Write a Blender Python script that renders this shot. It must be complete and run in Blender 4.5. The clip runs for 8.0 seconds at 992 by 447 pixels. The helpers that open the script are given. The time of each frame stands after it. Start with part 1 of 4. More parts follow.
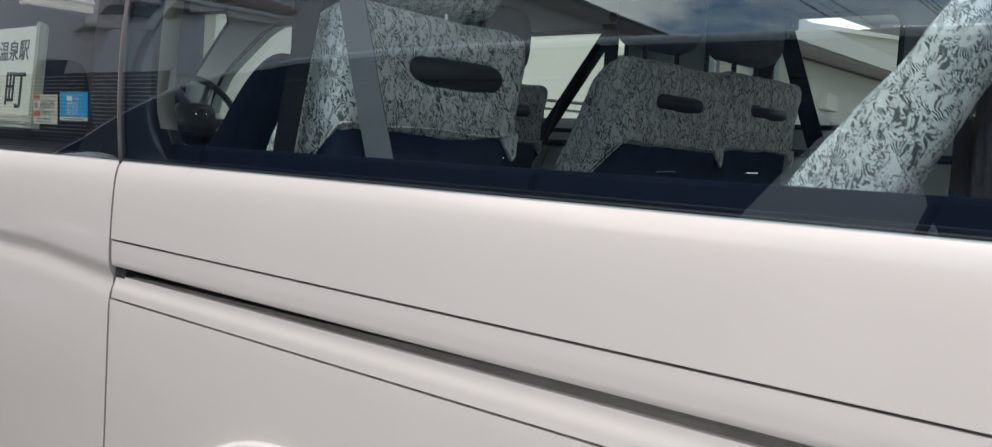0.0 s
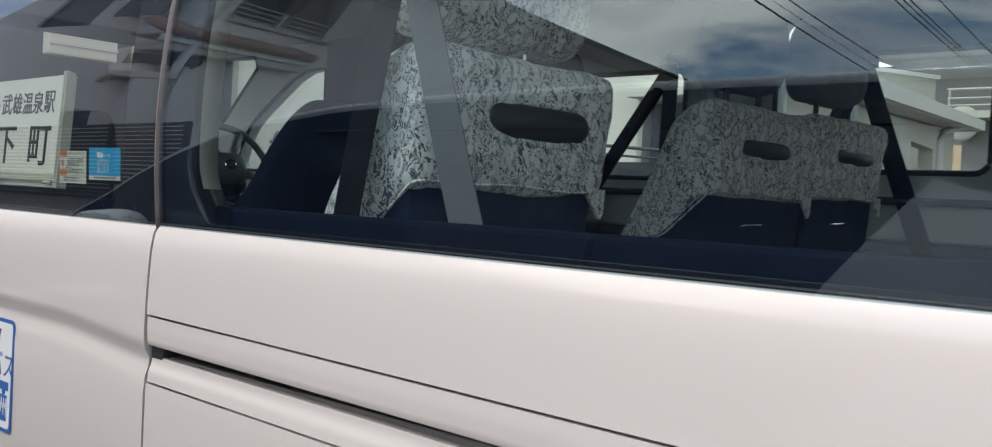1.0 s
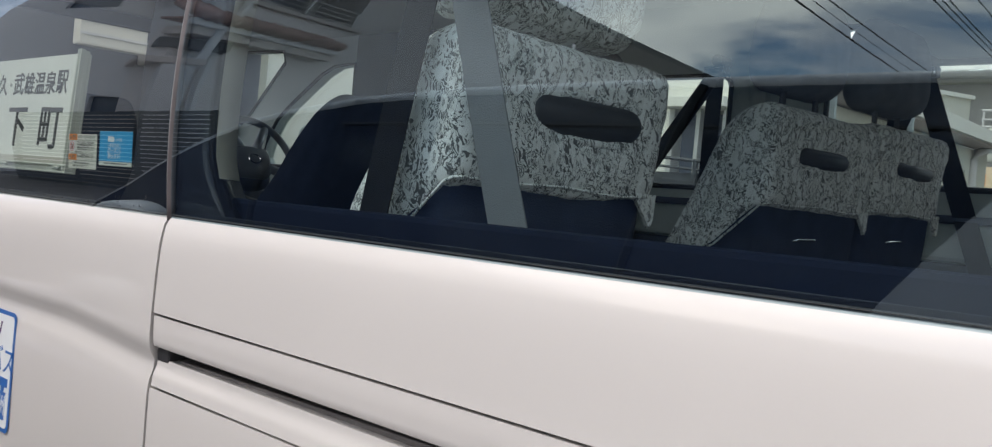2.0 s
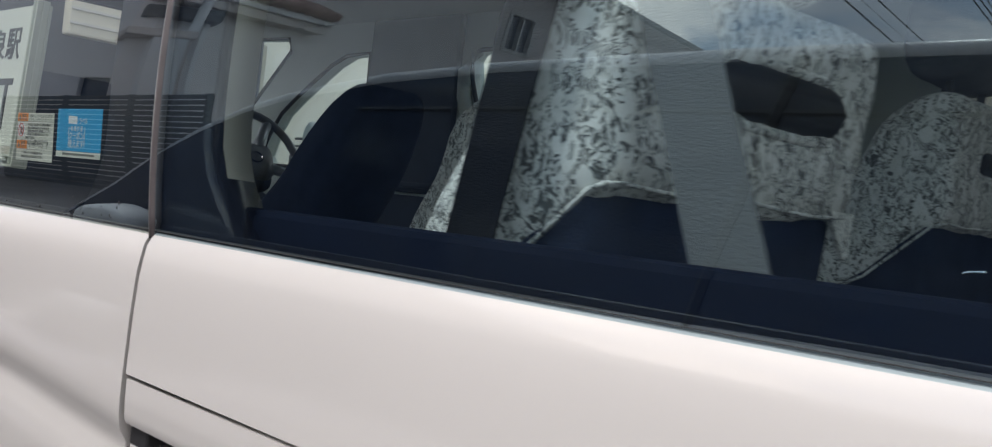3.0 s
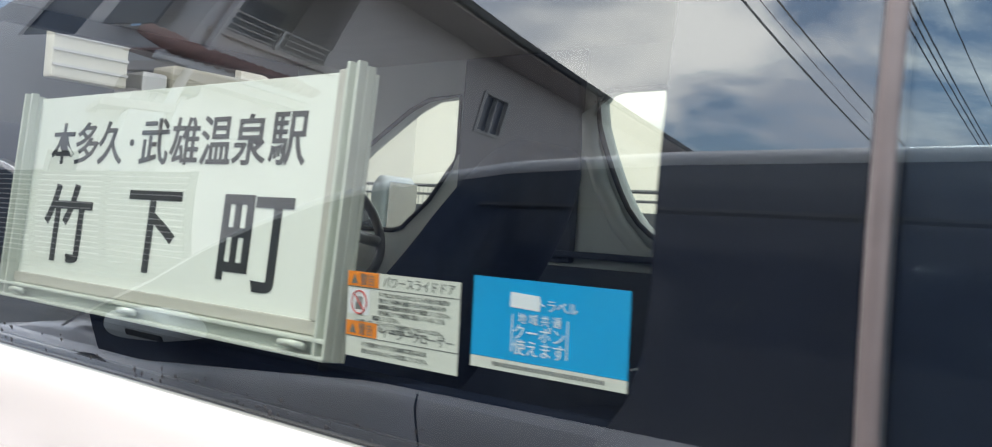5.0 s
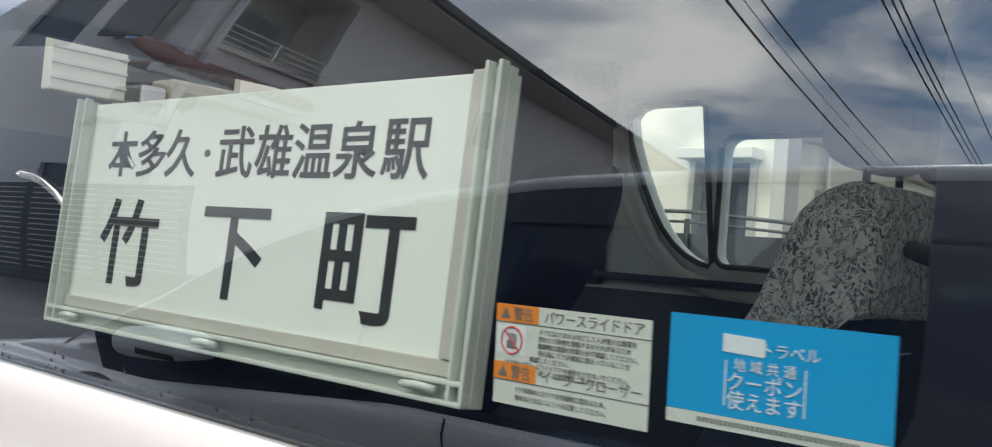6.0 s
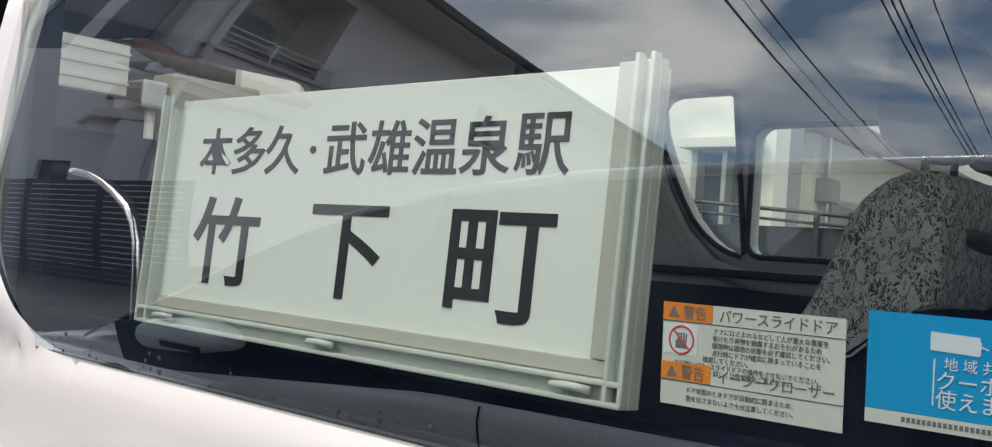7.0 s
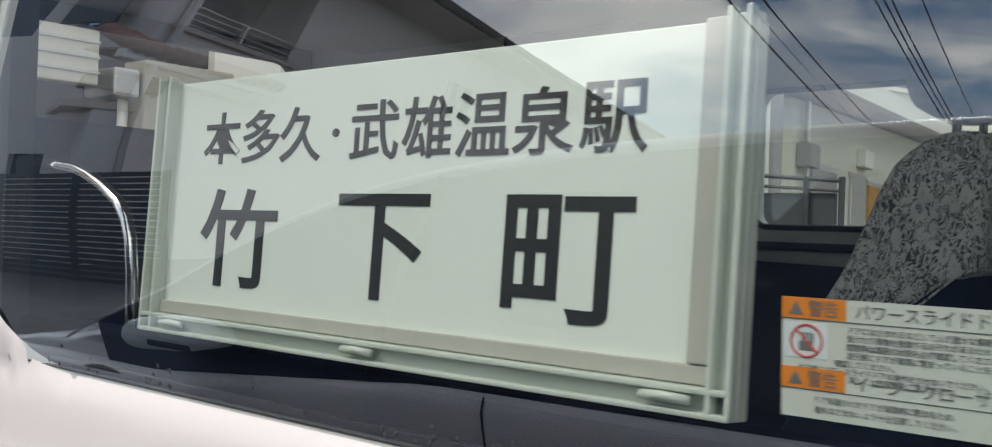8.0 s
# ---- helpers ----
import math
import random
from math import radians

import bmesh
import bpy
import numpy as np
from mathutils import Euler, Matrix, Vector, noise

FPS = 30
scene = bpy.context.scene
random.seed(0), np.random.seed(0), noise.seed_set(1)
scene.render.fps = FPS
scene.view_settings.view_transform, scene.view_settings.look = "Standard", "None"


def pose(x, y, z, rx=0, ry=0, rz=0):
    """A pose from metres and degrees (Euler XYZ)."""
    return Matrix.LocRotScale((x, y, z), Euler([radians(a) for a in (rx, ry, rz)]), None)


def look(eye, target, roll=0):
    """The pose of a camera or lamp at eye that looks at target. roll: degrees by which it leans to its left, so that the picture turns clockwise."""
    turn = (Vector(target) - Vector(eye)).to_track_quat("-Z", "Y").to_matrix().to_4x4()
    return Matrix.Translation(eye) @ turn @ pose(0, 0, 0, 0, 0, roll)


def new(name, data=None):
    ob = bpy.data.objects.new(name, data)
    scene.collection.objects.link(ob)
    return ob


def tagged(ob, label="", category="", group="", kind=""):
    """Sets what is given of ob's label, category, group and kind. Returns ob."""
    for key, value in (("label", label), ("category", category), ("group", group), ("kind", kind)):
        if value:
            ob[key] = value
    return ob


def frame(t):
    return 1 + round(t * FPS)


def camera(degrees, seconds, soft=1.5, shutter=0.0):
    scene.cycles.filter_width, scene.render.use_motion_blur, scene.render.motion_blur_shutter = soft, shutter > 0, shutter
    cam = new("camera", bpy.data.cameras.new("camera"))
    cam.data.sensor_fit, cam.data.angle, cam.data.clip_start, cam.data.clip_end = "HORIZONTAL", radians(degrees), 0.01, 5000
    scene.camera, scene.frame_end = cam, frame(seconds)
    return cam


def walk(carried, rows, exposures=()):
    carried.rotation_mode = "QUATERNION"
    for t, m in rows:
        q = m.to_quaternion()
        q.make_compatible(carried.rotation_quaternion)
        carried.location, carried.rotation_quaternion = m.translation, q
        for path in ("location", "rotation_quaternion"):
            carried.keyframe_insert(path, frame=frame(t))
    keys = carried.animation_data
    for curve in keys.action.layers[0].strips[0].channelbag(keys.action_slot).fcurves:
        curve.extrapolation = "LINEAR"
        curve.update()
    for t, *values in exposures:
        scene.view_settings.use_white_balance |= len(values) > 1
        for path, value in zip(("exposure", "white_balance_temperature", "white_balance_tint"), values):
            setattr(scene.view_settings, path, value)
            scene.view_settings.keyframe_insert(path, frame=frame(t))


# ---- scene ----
cam = camera(51.1, 8.0, soft=1.1, shutter=0.4)
PATH = [
    (0, (1.505, -0.783, 1.277), (0.157, 0.69, 1.168), 3.9),
    (0.5, (1.438, -0.792, 1.296), (0.088, 0.682, 1.234), 3.6),
    (1, (1.3, -0.702, 1.297), (-0.079, 0.746, 1.266), 3.2),
    (1.5, (1.236, -0.67, 1.296), (-0.167, 0.755, 1.27), 3.3),
    (1.7, (1.238, -0.668, 1.289), (-0.171, 0.752, 1.265), 4.2),
    (2.8, (0.907, -0.444, 1.296), (-0.503, 0.974, 1.278), 6.0),
    (3, (0.825, -0.426, 1.292), (-0.576, 1.001, 1.281), 6.3),
    (3.5, (0.588, -0.373, 1.321), (-0.756, 1.108, 1.32), 6.4),
    (4, (0.399, -0.341, 1.341), (-0.935, 1.149, 1.339), 5.9),
    (4.5, (0.287, -0.384, 1.365), (-1.048, 1.105, 1.399), 4.7),
    (4.7, (0.228, -0.39, 1.368), (-1.125, 1.083, 1.404), 4.2),
    (5.8, (0.058, -0.402, 1.364), (-1.28, 1.082, 1.442), 5.1),
    (6, (0.032, -0.392, 1.366), (-1.307, 1.092, 1.445), 4.8),
    (6.5, (-0.019, -0.437, 1.365), (-1.355, 1.048, 1.442), 4.5),
    (7, (-0.039, -0.438, 1.363), (-1.37, 1.054, 1.426), 4.2),
    (7.5, (-0.055, -0.433, 1.362), (-1.362, 1.08, 1.417), 3.9),
    (8, (-0.125, -0.409, 1.369), (-1.423, 1.112, 1.388), 2.0),
]
walk(cam, [(t, look(e, g, r)) for t, e, g, r in PATH],
     [(0, 0.02), (1.5, 0.2), (3.0, 0.15), (3.5, 0.38), (4.0, 0.6), (4.5, 0.92), (4.7, 0.92), (5.8, 0.66), (8.0, 0.38)])

# ---- world and light: broken cloud, high soft sun on the street side ----
SUN_EL = radians(52)
world = bpy.data.worlds.new("sky")
scene.world = world
world.use_nodes = True
nt = world.node_tree
nt.nodes.clear()


def wn(kind, **kw):
    n = nt.nodes.new(kind)
    for k, v in kw.items():
        n.inputs[k].default_value = v
    return n


w_out, w_bg = wn("ShaderNodeOutputWorld"), wn("ShaderNodeBackground")
w_sky = nt.nodes.new("ShaderNodeTexSky")
w_sky.sky_type, w_sky.sun_disc = "NISHITA", False
w_sky.sun_elevation, w_sky.sun_rotation = SUN_EL, radians(160)
w_co = wn("ShaderNodeTexCoord")
w_map = wn("ShaderNodeMapping")
w_map.inputs["Scale"].default_value = (1.0, 1.0, 1.4)
w_n1 = wn("ShaderNodeTexNoise", Scale=2.6, Detail=9.0, Roughness=0.56, Distortion=0.35)
w_n2 = wn("ShaderNodeTexNoise", Scale=4.2, Detail=6.0, Roughness=0.5)
w_r1 = wn("ShaderNodeValToRGB")
w_r1.color_ramp.elements[0].position, w_r1.color_ramp.elements[1].position = 0.45, 0.54
w_r2 = wn("ShaderNodeValToRGB")
w_r2.color_ramp.elements[0].position, w_r2.color_ramp.elements[1].position = 0.42, 0.62
w_r2.color_ramp.elements[0].color = (1.15, 1.14, 1.28, 1)
w_r2.color_ramp.elements[1].color = (3.1, 2.72, 2.45, 1)
w_str = wn("ShaderNodeVectorMath")
w_str.operation = "SCALE"
w_str.inputs["Scale"].default_value = 0.16
w_mix = wn("ShaderNodeMix")
w_mix.data_type = "RGBA"
for a_, b_ in ((w_co.outputs["Generated"], w_map.inputs["Vector"]), (w_map.outputs[0], w_n1.inputs["Vector"]),
               (w_map.outputs[0], w_n2.inputs["Vector"]), (w_n1.outputs[0], w_r1.inputs[0]), (w_n2.outputs[0], w_r2.inputs[0]),
               (w_sky.outputs[0], w_str.inputs[0]), (w_r1.outputs[0], w_mix.inputs["Factor"]), (w_str.outputs[0], w_mix.inputs["A"]),
               (w_r2.outputs[0], w_mix.inputs["B"]), (w_mix.outputs["Result"], w_bg.inputs["Color"]), (w_bg.outputs[0], w_out.inputs[0])):
    nt.links.new(a_, b_)
sun_data = bpy.data.lights.new("sun", "SUN")
sun_data.energy, sun_data.angle, sun_data.color = 1.5, radians(12), (1.0, 0.95, 0.88)
sun = new("sun", sun_data)
sun.matrix_world = look((-12, -22, 34), (0, 0, 0))

# ---- materials ----
MATS = {}


def mat(name, color, rough=0.5, metal=0.0, coat=0.0, spots=0.0, scale=8.0, fine=60.0, bump=0.0, spec=0.5, tint=None):
    """Principled surface with variation at two scales and fine relief."""
    if name in MATS:
        return MATS[name]
    m = bpy.data.materials.new(name)
    m.use_nodes = True
    t = m.node_tree
    p = t.nodes["Principled BSDF"]
    p.inputs["Roughness"].default_value, p.inputs["Metallic"].default_value = rough, metal
    p.inputs["Coat Weight"].default_value, p.inputs["Coat Roughness"].default_value = coat, 0.06
    p.inputs["Specular IOR Level"].default_value = spec
    co = t.nodes.new("ShaderNodeTexCoord")
    n1, n2 = t.nodes.new("ShaderNodeTexNoise"), t.nodes.new("ShaderNodeTexNoise")
    n1.inputs["Scale"].default_value, n2.inputs["Scale"].default_value = scale, fine
    n1.inputs["Detail"].default_value, n2.inputs["Detail"].default_value = 5, 4
    add = t.nodes.new("ShaderNodeMath")
    add.operation = "MULTIPLY_ADD"
    add.inputs[1].default_value = 0.4
    t.links.new(co.outputs["Object"], n1.inputs["Vector"])
    t.links.new(co.outputs["Object"], n2.inputs["Vector"])
    t.links.new(n2.outputs[0], add.inputs[0])
    t.links.new(n1.outputs[0], add.inputs[2])
    ramp = t.nodes.new("ShaderNodeValToRGB")
    e = ramp.color_ramp.elements
    e[0].position, e[1].position = 0.45, 0.95
    lo = tint or tuple(c * (1 - spots) for c in color)
    e[0].color, e[1].color = (*lo, 1), (*color, 1)
    t.links.new(add.outputs[0], ramp.inputs[0])
    t.links.new(ramp.outputs[0], p.inputs["Base Color"])
    if bump:
        b = t.nodes.new("ShaderNodeBump")
        b.inputs["Strength"].default_value, b.inputs["Distance"].default_value = bump, 0.004
        t.links.new(n2.outputs[0], b.inputs["Height"])
        t.links.new(b.outputs[0], p.inputs["Normal"])
    MATS[name] = m
    return m


def glass(name, tint, base, inner=False, shine=(0.79, 0.92, 1.0)):
    m = bpy.data.materials.new(name)
    m.use_nodes = True
    t = m.node_tree
    t.nodes.clear()
    out, tr = t.nodes.new("ShaderNodeOutputMaterial"), t.nodes.new("ShaderNodeBsdfTransparent")
    tr.inputs[0].default_value = (*tint, 1)
    if inner:
        t.links.new(tr.outputs[0], out.inputs[0])
        return m
    gl = t.nodes.new("ShaderNodeBsdfGlossy")
    gl.inputs["Roughness"].default_value = 0.0
    gl.inputs["Color"].default_value = (*shine, 1)
    lw = t.nodes.new("ShaderNodeLayerWeight")
    lw.inputs[0].default_value = 0.5
    pw, ma = t.nodes.new("ShaderNodeMath"), t.nodes.new("ShaderNodeMath")
    pw.operation, ma.operation = "POWER", "MULTIPLY_ADD"
    pw.inputs[1].default_value = 4.0
    ma.inputs[1].default_value, ma.inputs[2].default_value = 0.9, base
    mx = t.nodes.new("ShaderNodeMixShader")
    t.links.new(lw.outputs["Facing"], pw.inputs[0])
    t.links.new(pw.outputs[0], ma.inputs[0])
    t.links.new(ma.outputs[0], mx.inputs[0])
    t.links.new(tr.outputs[0], mx.inputs[1])
    t.links.new(gl.outputs[0], mx.inputs[2])
    t.links.new(mx.outputs[0], out.inputs[0])
    return m


def lace_mat():
    """Floral lace: solid petals ringed by radiating slits, with a loose openwork between the flowers."""
    m = bpy.data.materials.new("lace")
    m.use_nodes = True
    t = m.node_tree
    p = t.nodes["Principled BSDF"]
    p.inputs["Roughness"].default_value = 0.85
    p.inputs["Sheen Weight"].default_value = 0.15

    def math_node(op, a, b=0.0, c=0.0):
        n = t.nodes.new("ShaderNodeMath")
        n.operation = op
        for k, v in enumerate((a, b, c)):
            if isinstance(v, (int, float)):
                n.inputs[k].default_value = v
            else:
                t.links.new(v, n.inputs[k])
        return n.outputs[0]

    def noise(scale, detail, src, kind="Fac"):
        n = t.nodes.new("ShaderNodeTexNoise")
        n.inputs["Scale"].default_value, n.inputs["Detail"].default_value = scale, detail
        t.links.new(src, n.inputs["Vector"])
        return n.outputs[kind]

    def step(v, lo, hi):
        n = t.nodes.new("ShaderNodeMapRange")
        n.inputs["From Min"].default_value, n.inputs["From Max"].default_value = lo, hi
        t.links.new(v, n.inputs["Value"])
        return n.outputs[0]

    co = t.nodes.new("ShaderNodeTexCoord")
    turn = t.nodes.new("ShaderNodeMapping")
    turn.inputs["Rotation"].default_value = (0.35, 0.75, 0.4)
    turn.inputs["Scale"].default_value = (1.0, 1.0, 0.62)
    t.links.new(co.outputs["Object"], turn.inputs["Vector"])
    warp = t.nodes.new("ShaderNodeMix")
    warp.data_type = "VECTOR"
    warp.inputs["Factor"].default_value = 0.022
    t.links.new(turn.outputs[0], warp.inputs["A"])
    t.links.new(noise(42, 2, co.outputs["Object"], "Color"), warp.inputs["B"])
    src = warp.outputs["Result"]
    cell = t.nodes.new("ShaderNodeTexVoronoi")
    cell.inputs["Scale"].default_value = 42
    t.links.new(src, cell.inputs["Vector"])
    dist = cell.outputs["Distance"]
    off = t.nodes.new("ShaderNodeVectorMath")
    off.operation = "SUBTRACT"
    t.links.new(src, off.inputs[0])
    t.links.new(cell.outputs["Position"], off.inputs[1])
    sep = t.nodes.new("ShaderNodeSeparateXYZ")
    t.links.new(off.outputs[0], sep.inputs[0])
    ang = math_node("ARCTAN2", sep.outputs["Z"], math_node("ADD", sep.outputs["X"], sep.outputs["Y"]))
    slits = math_node("SINE", math_node("MULTIPLY_ADD", ang, 19.0, math_node("MULTIPLY", dist, 9.0)))
    ring = math_node("SINE", math_node("MULTIPLY_ADD", dist, 17.0, -5.6))
    patchy = step(noise(80, 1, co.outputs["Object"]), 0.34, 0.44)
    petal = math_node("MULTIPLY", math_node("MULTIPLY", step(slits, -0.15, 0.25), step(ring, -0.05, 0.3)), patchy)
    wild = step(math_node("ABSOLUTE", math_node("SUBTRACT", noise(235, 1.5, src), 0.5)), 0.045, 0.018)
    gate = math_node("MULTIPLY", step(dist, 0.34, 0.44), step(noise(60, 1, src), 0.40, 0.48))
    openw = math_node("MULTIPLY", wild, gate)
    blots = math_node("MULTIPLY", step(noise(320, 1, src), 0.63, 0.66), step(dist, 0.30, 0.42))
    holes = math_node("MAXIMUM", math_node("MAXIMUM", petal, openw), blots)
    sheer = math_node("MULTIPLY", step(noise(34, 2, src), 0.50, 0.60), 0.16)
    allh = math_node("MAXIMUM", math_node("MULTIPLY", holes, 0.92), sheer)
    mix = t.nodes.new("ShaderNodeMix")
    mix.data_type = "RGBA"
    mix.inputs["A"].default_value, mix.inputs["B"].default_value = (0.88, 0.89, 0.83, 1), (0.07, 0.078, 0.075, 1)
    t.links.new(allh, mix.inputs["Factor"])
    t.links.new(mix.outputs["Result"], p.inputs["Base Color"])
    b = t.nodes.new("ShaderNodeBump")
    b.inputs["Strength"].default_value, b.inputs["Distance"].default_value = 0.6, 0.002
    b.invert = True
    t.links.new(holes, b.inputs["Height"])
    t.links.new(b.outputs[0], p.inputs["Normal"])
    return m


PAINT = mat("pearl_paint", (0.66, 0.645, 0.62), 0.32, coat=0.7, spots=0.03, scale=3, fine=900, bump=0.015)
BLACK = mat("black_plastic", (0.022, 0.023, 0.026), 0.5, spots=0.3, bump=0.1)
RUBBER = mat("rubber", (0.03, 0.03, 0.032), 0.65, spots=0.4, scale=40, fine=300, bump=0.3)
SEAM = mat("seam_rubber", (0.13, 0.115, 0.115), 0.3, spots=0.2, scale=30)
CERAMIC_SHADE = mat("black_edge_and_shade", (0.010, 0.012, 0.020), 0.25, spots=0.2)
RAIL = mat("rail_metal", (0.30, 0.29, 0.28), 0.45, metal=0.4, spots=0.35, scale=20, fine=200, bump=0.1)
TRIM = mat("grey_trim", (0.60, 0.65, 0.61), 0.65, spots=0.12, scale=6, fine=400, bump=0.25)
BEIGE = mat("beige_trim", (0.50, 0.48, 0.40), 0.6, spots=0.1, scale=6, fine=400, bump=0.2)
SILL = mat("sill_black", (0.009, 0.013, 0.028), 0.9, spots=0.3, scale=8, fine=300, spec=0.05)
DARKTRIM = mat("dark_trim", (0.062, 0.075, 0.108), 0.7, spots=0.25, scale=8, fine=300, bump=0.15, spec=0.25)
LINING = mat("roof_lining", (0.55, 0.55, 0.52), 0.9, spots=0.1, scale=12, fine=500, bump=0.4)
CARPET = mat("dark_carpet", (0.018, 0.021, 0.032), 0.95, spots=0.4, scale=30, fine=500, bump=0.6, spec=0.1)
FABRIC = mat("dark_seat_fabric", (0.028, 0.040, 0.075), 0.9, spots=0.3, scale=25, fine=500, bump=0.3, spec=0.12)
HEAD_CLOTH = mat("grey_headrest_cloth", (0.17, 0.172, 0.18), 0.9, spots=0.3, scale=30, fine=400, bump=0.3, spec=0.15)
LACE = lace_mat()
BLACK_BELT = mat("black_webbing", (0.012, 0.013, 0.016), 0.9, spots=0.3, scale=60, fine=700, bump=0.4, spec=0.1)
GREY_BELT = mat("grey_webbing", (0.135, 0.145, 0.15), 0.75, spots=0.12, scale=40, fine=700, bump=0.4)
CHROME = mat("chrome", (0.75, 0.75, 0.76), 0.15, metal=1.0, spots=0.1)
SIGN_WHITE = mat("sign_white", (0.80, 0.84, 0.77), 0.35, coat=0.3, spots=0.03, scale=5, fine=300)
SIGN_FRAME = mat("sign_frame", (0.60, 0.64, 0.57), 0.35, spots=0.10, scale=10, fine=200, bump=0.03)
SIGN_SHADE = mat("sign_frame_shaded", (0.50, 0.49, 0.43), 0.45, spots=0.12, scale=10, fine=200)
INK = mat("black_ink", (0.018, 0.02, 0.02), 0.5, spots=0.2)
PAPER = mat("label_paper", (0.66, 0.69, 0.62), 0.5, spots=0.04, scale=20)
ORANGE = mat("orange_print", (0.85, 0.26, 0.02), 0.5, spots=0.05)
BLUE = mat("blue_print", (0.0, 0.34, 0.68), 0.45, spots=0.05, scale=12)
DEEPBLUE = mat("deep_blue_print", (0.01, 0.12, 0.42), 0.45, spots=0.05)
RED = mat("red_print", (0.62, 0.06, 0.04), 0.5, spots=0.05)
WHITE_INK = mat("white_ink", (0.75, 0.80, 0.82), 0.5, spots=0.04)
GREY_INK = mat("grey_ink", (0.17, 0.18, 0.17), 0.55, spots=0.1)
GLASS = glass("window_glass", (0.745, 0.79, 0.765), 0.115)
GLASS_REAR = glass("rear_window_glass", (0.70, 0.81, 0.85), 0.115, shine=(0.70, 0.91, 1.0))
GLASS_IN = glass("window_glass_inside", (0.97, 0.98, 0.98), 0.0, inner=True)
GLASS_FAR = glass("far_window_glass", (0.94, 0.96, 0.93), 0.02)
ASPHALT = mat("asphalt", (0.13, 0.128, 0.128), 0.9, spots=0.35, scale=1.2, fine=90, bump=0.7)
CAR_PAINT = mat("silver_car_paint", (0.82, 0.80, 0.82), 0.35, metal=0.0, coat=0.6, spots=0.04, scale=2, fine=900)
CAR_GLASS = mat("dark_car_glass", (0.040, 0.052, 0.085), 0.08, spots=0.2)
STUCCO = mat("stucco", (0.72, 0.665, 0.65), 0.9, spots=0.12, scale=0.7, fine=18, bump=0.5)
STUCCO_PALE = mat("pale_stucco", (0.68, 0.655, 0.66), 0.9, spots=0.10, scale=0.7, fine=18, bump=0.5)
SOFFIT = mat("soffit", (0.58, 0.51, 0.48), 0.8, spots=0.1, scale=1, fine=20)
ROOF_TILE = mat("roof_tile", (0.40, 0.23, 0.20), 0.6, spots=0.4, scale=3, fine=30, bump=0.3)
DARK_ROOF = mat("dark_roof", (0.05, 0.052, 0.06), 0.7, spots=0.3, scale=2, fine=30, bump=0.3)
RAILING = mat("painted_railing", (0.62, 0.60, 0.58), 0.5, spots=0.15, scale=6)
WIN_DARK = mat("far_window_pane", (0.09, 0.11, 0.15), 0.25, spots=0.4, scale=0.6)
WHITE_WALL = mat("white_siding", (0.74, 0.73, 0.65), 0.85, spots=0.05, scale=0.5, fine=25, bump=0.3)
CREAM_WALL = mat("cream_siding", (0.62, 0.61, 0.52), 0.85, spots=0.06, scale=0.5, fine=25, bump=0.3)
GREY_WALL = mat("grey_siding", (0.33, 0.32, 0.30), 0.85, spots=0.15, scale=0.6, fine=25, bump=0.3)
ALU = mat("aluminium", (0.55, 0.55, 0.53), 0.4, metal=0.6, spots=0.1)
FENCE_DARK = mat("dark_fence", (0.05, 0.055, 0.06), 0.6, spots=0.3, scale=5, fine=60, bump=0.2)
WOODY = mat("orange_wood", (0.55, 0.28, 0.07), 0.6, spots=0.3, scale=6, fine=60, bump=0.2)
BANNER = mat("banner_cloth", (0.80, 0.62, 0.42), 0.9, spots=0.1, scale=6)
CABLE = mat("cable_black", (0.02, 0.02, 0.022), 0.7, spots=0.2)
CURTAIN = mat("brown_curtain", (0.10, 0.085, 0.085), 0.9, spots=0.3, scale=20, fine=300, bump=0.4)


# ---- mesh helpers ----
def part(name, bm, material, parent=None, label="", smooth=False):
    me = bpy.data.meshes.new(name)
    bm.normal_update()
    bm.to_mesh(me)
    bm.free()
    for m in material if isinstance(material, (list, tuple)) else (material,):
        me.materials.append(m)
    if smooth:
        for poly in me.polygons:
            poly.use_smooth = True
    ob = new(name, me)
    if parent is not None:
        ob.parent = parent
    if label:
        ob["label"] = label
    return ob


def thing(name, label, category, group="", at=None):
    ob = new(name)
    if at is not None:
        ob.matrix_world = at
    return tagged(ob, label, category, group)


def add_box(bm, x0, x1, y0, y1, z0, z1, bev=0.0, m=None):
    r = bmesh.ops.create_cube(bm, size=1)
    for v in r["verts"]:
        v.co = Vector(((x0 + x1) / 2 + v.co.x * (x1 - x0), (y0 + y1) / 2 + v.co.y * (y1 - y0), (z0 + z1) / 2 + v.co.z * (z1 - z0)))
    if bev:
        es = {e for v in r["verts"] for e in v.link_edges}
        bmesh.ops.bevel(bm, geom=list(es), offset=bev, segments=2, affect="EDGES", profile=0.6)
    if m is not None:
        for v in r["verts"]:
            if v.is_valid:
                v.co = m @ v.co
    return bm


def box(x0, x1, y0, y1, z0, z1, bev=0.0):
    return add_box(bmesh.new(), x0, x1, y0, y1, z0, z1, bev)


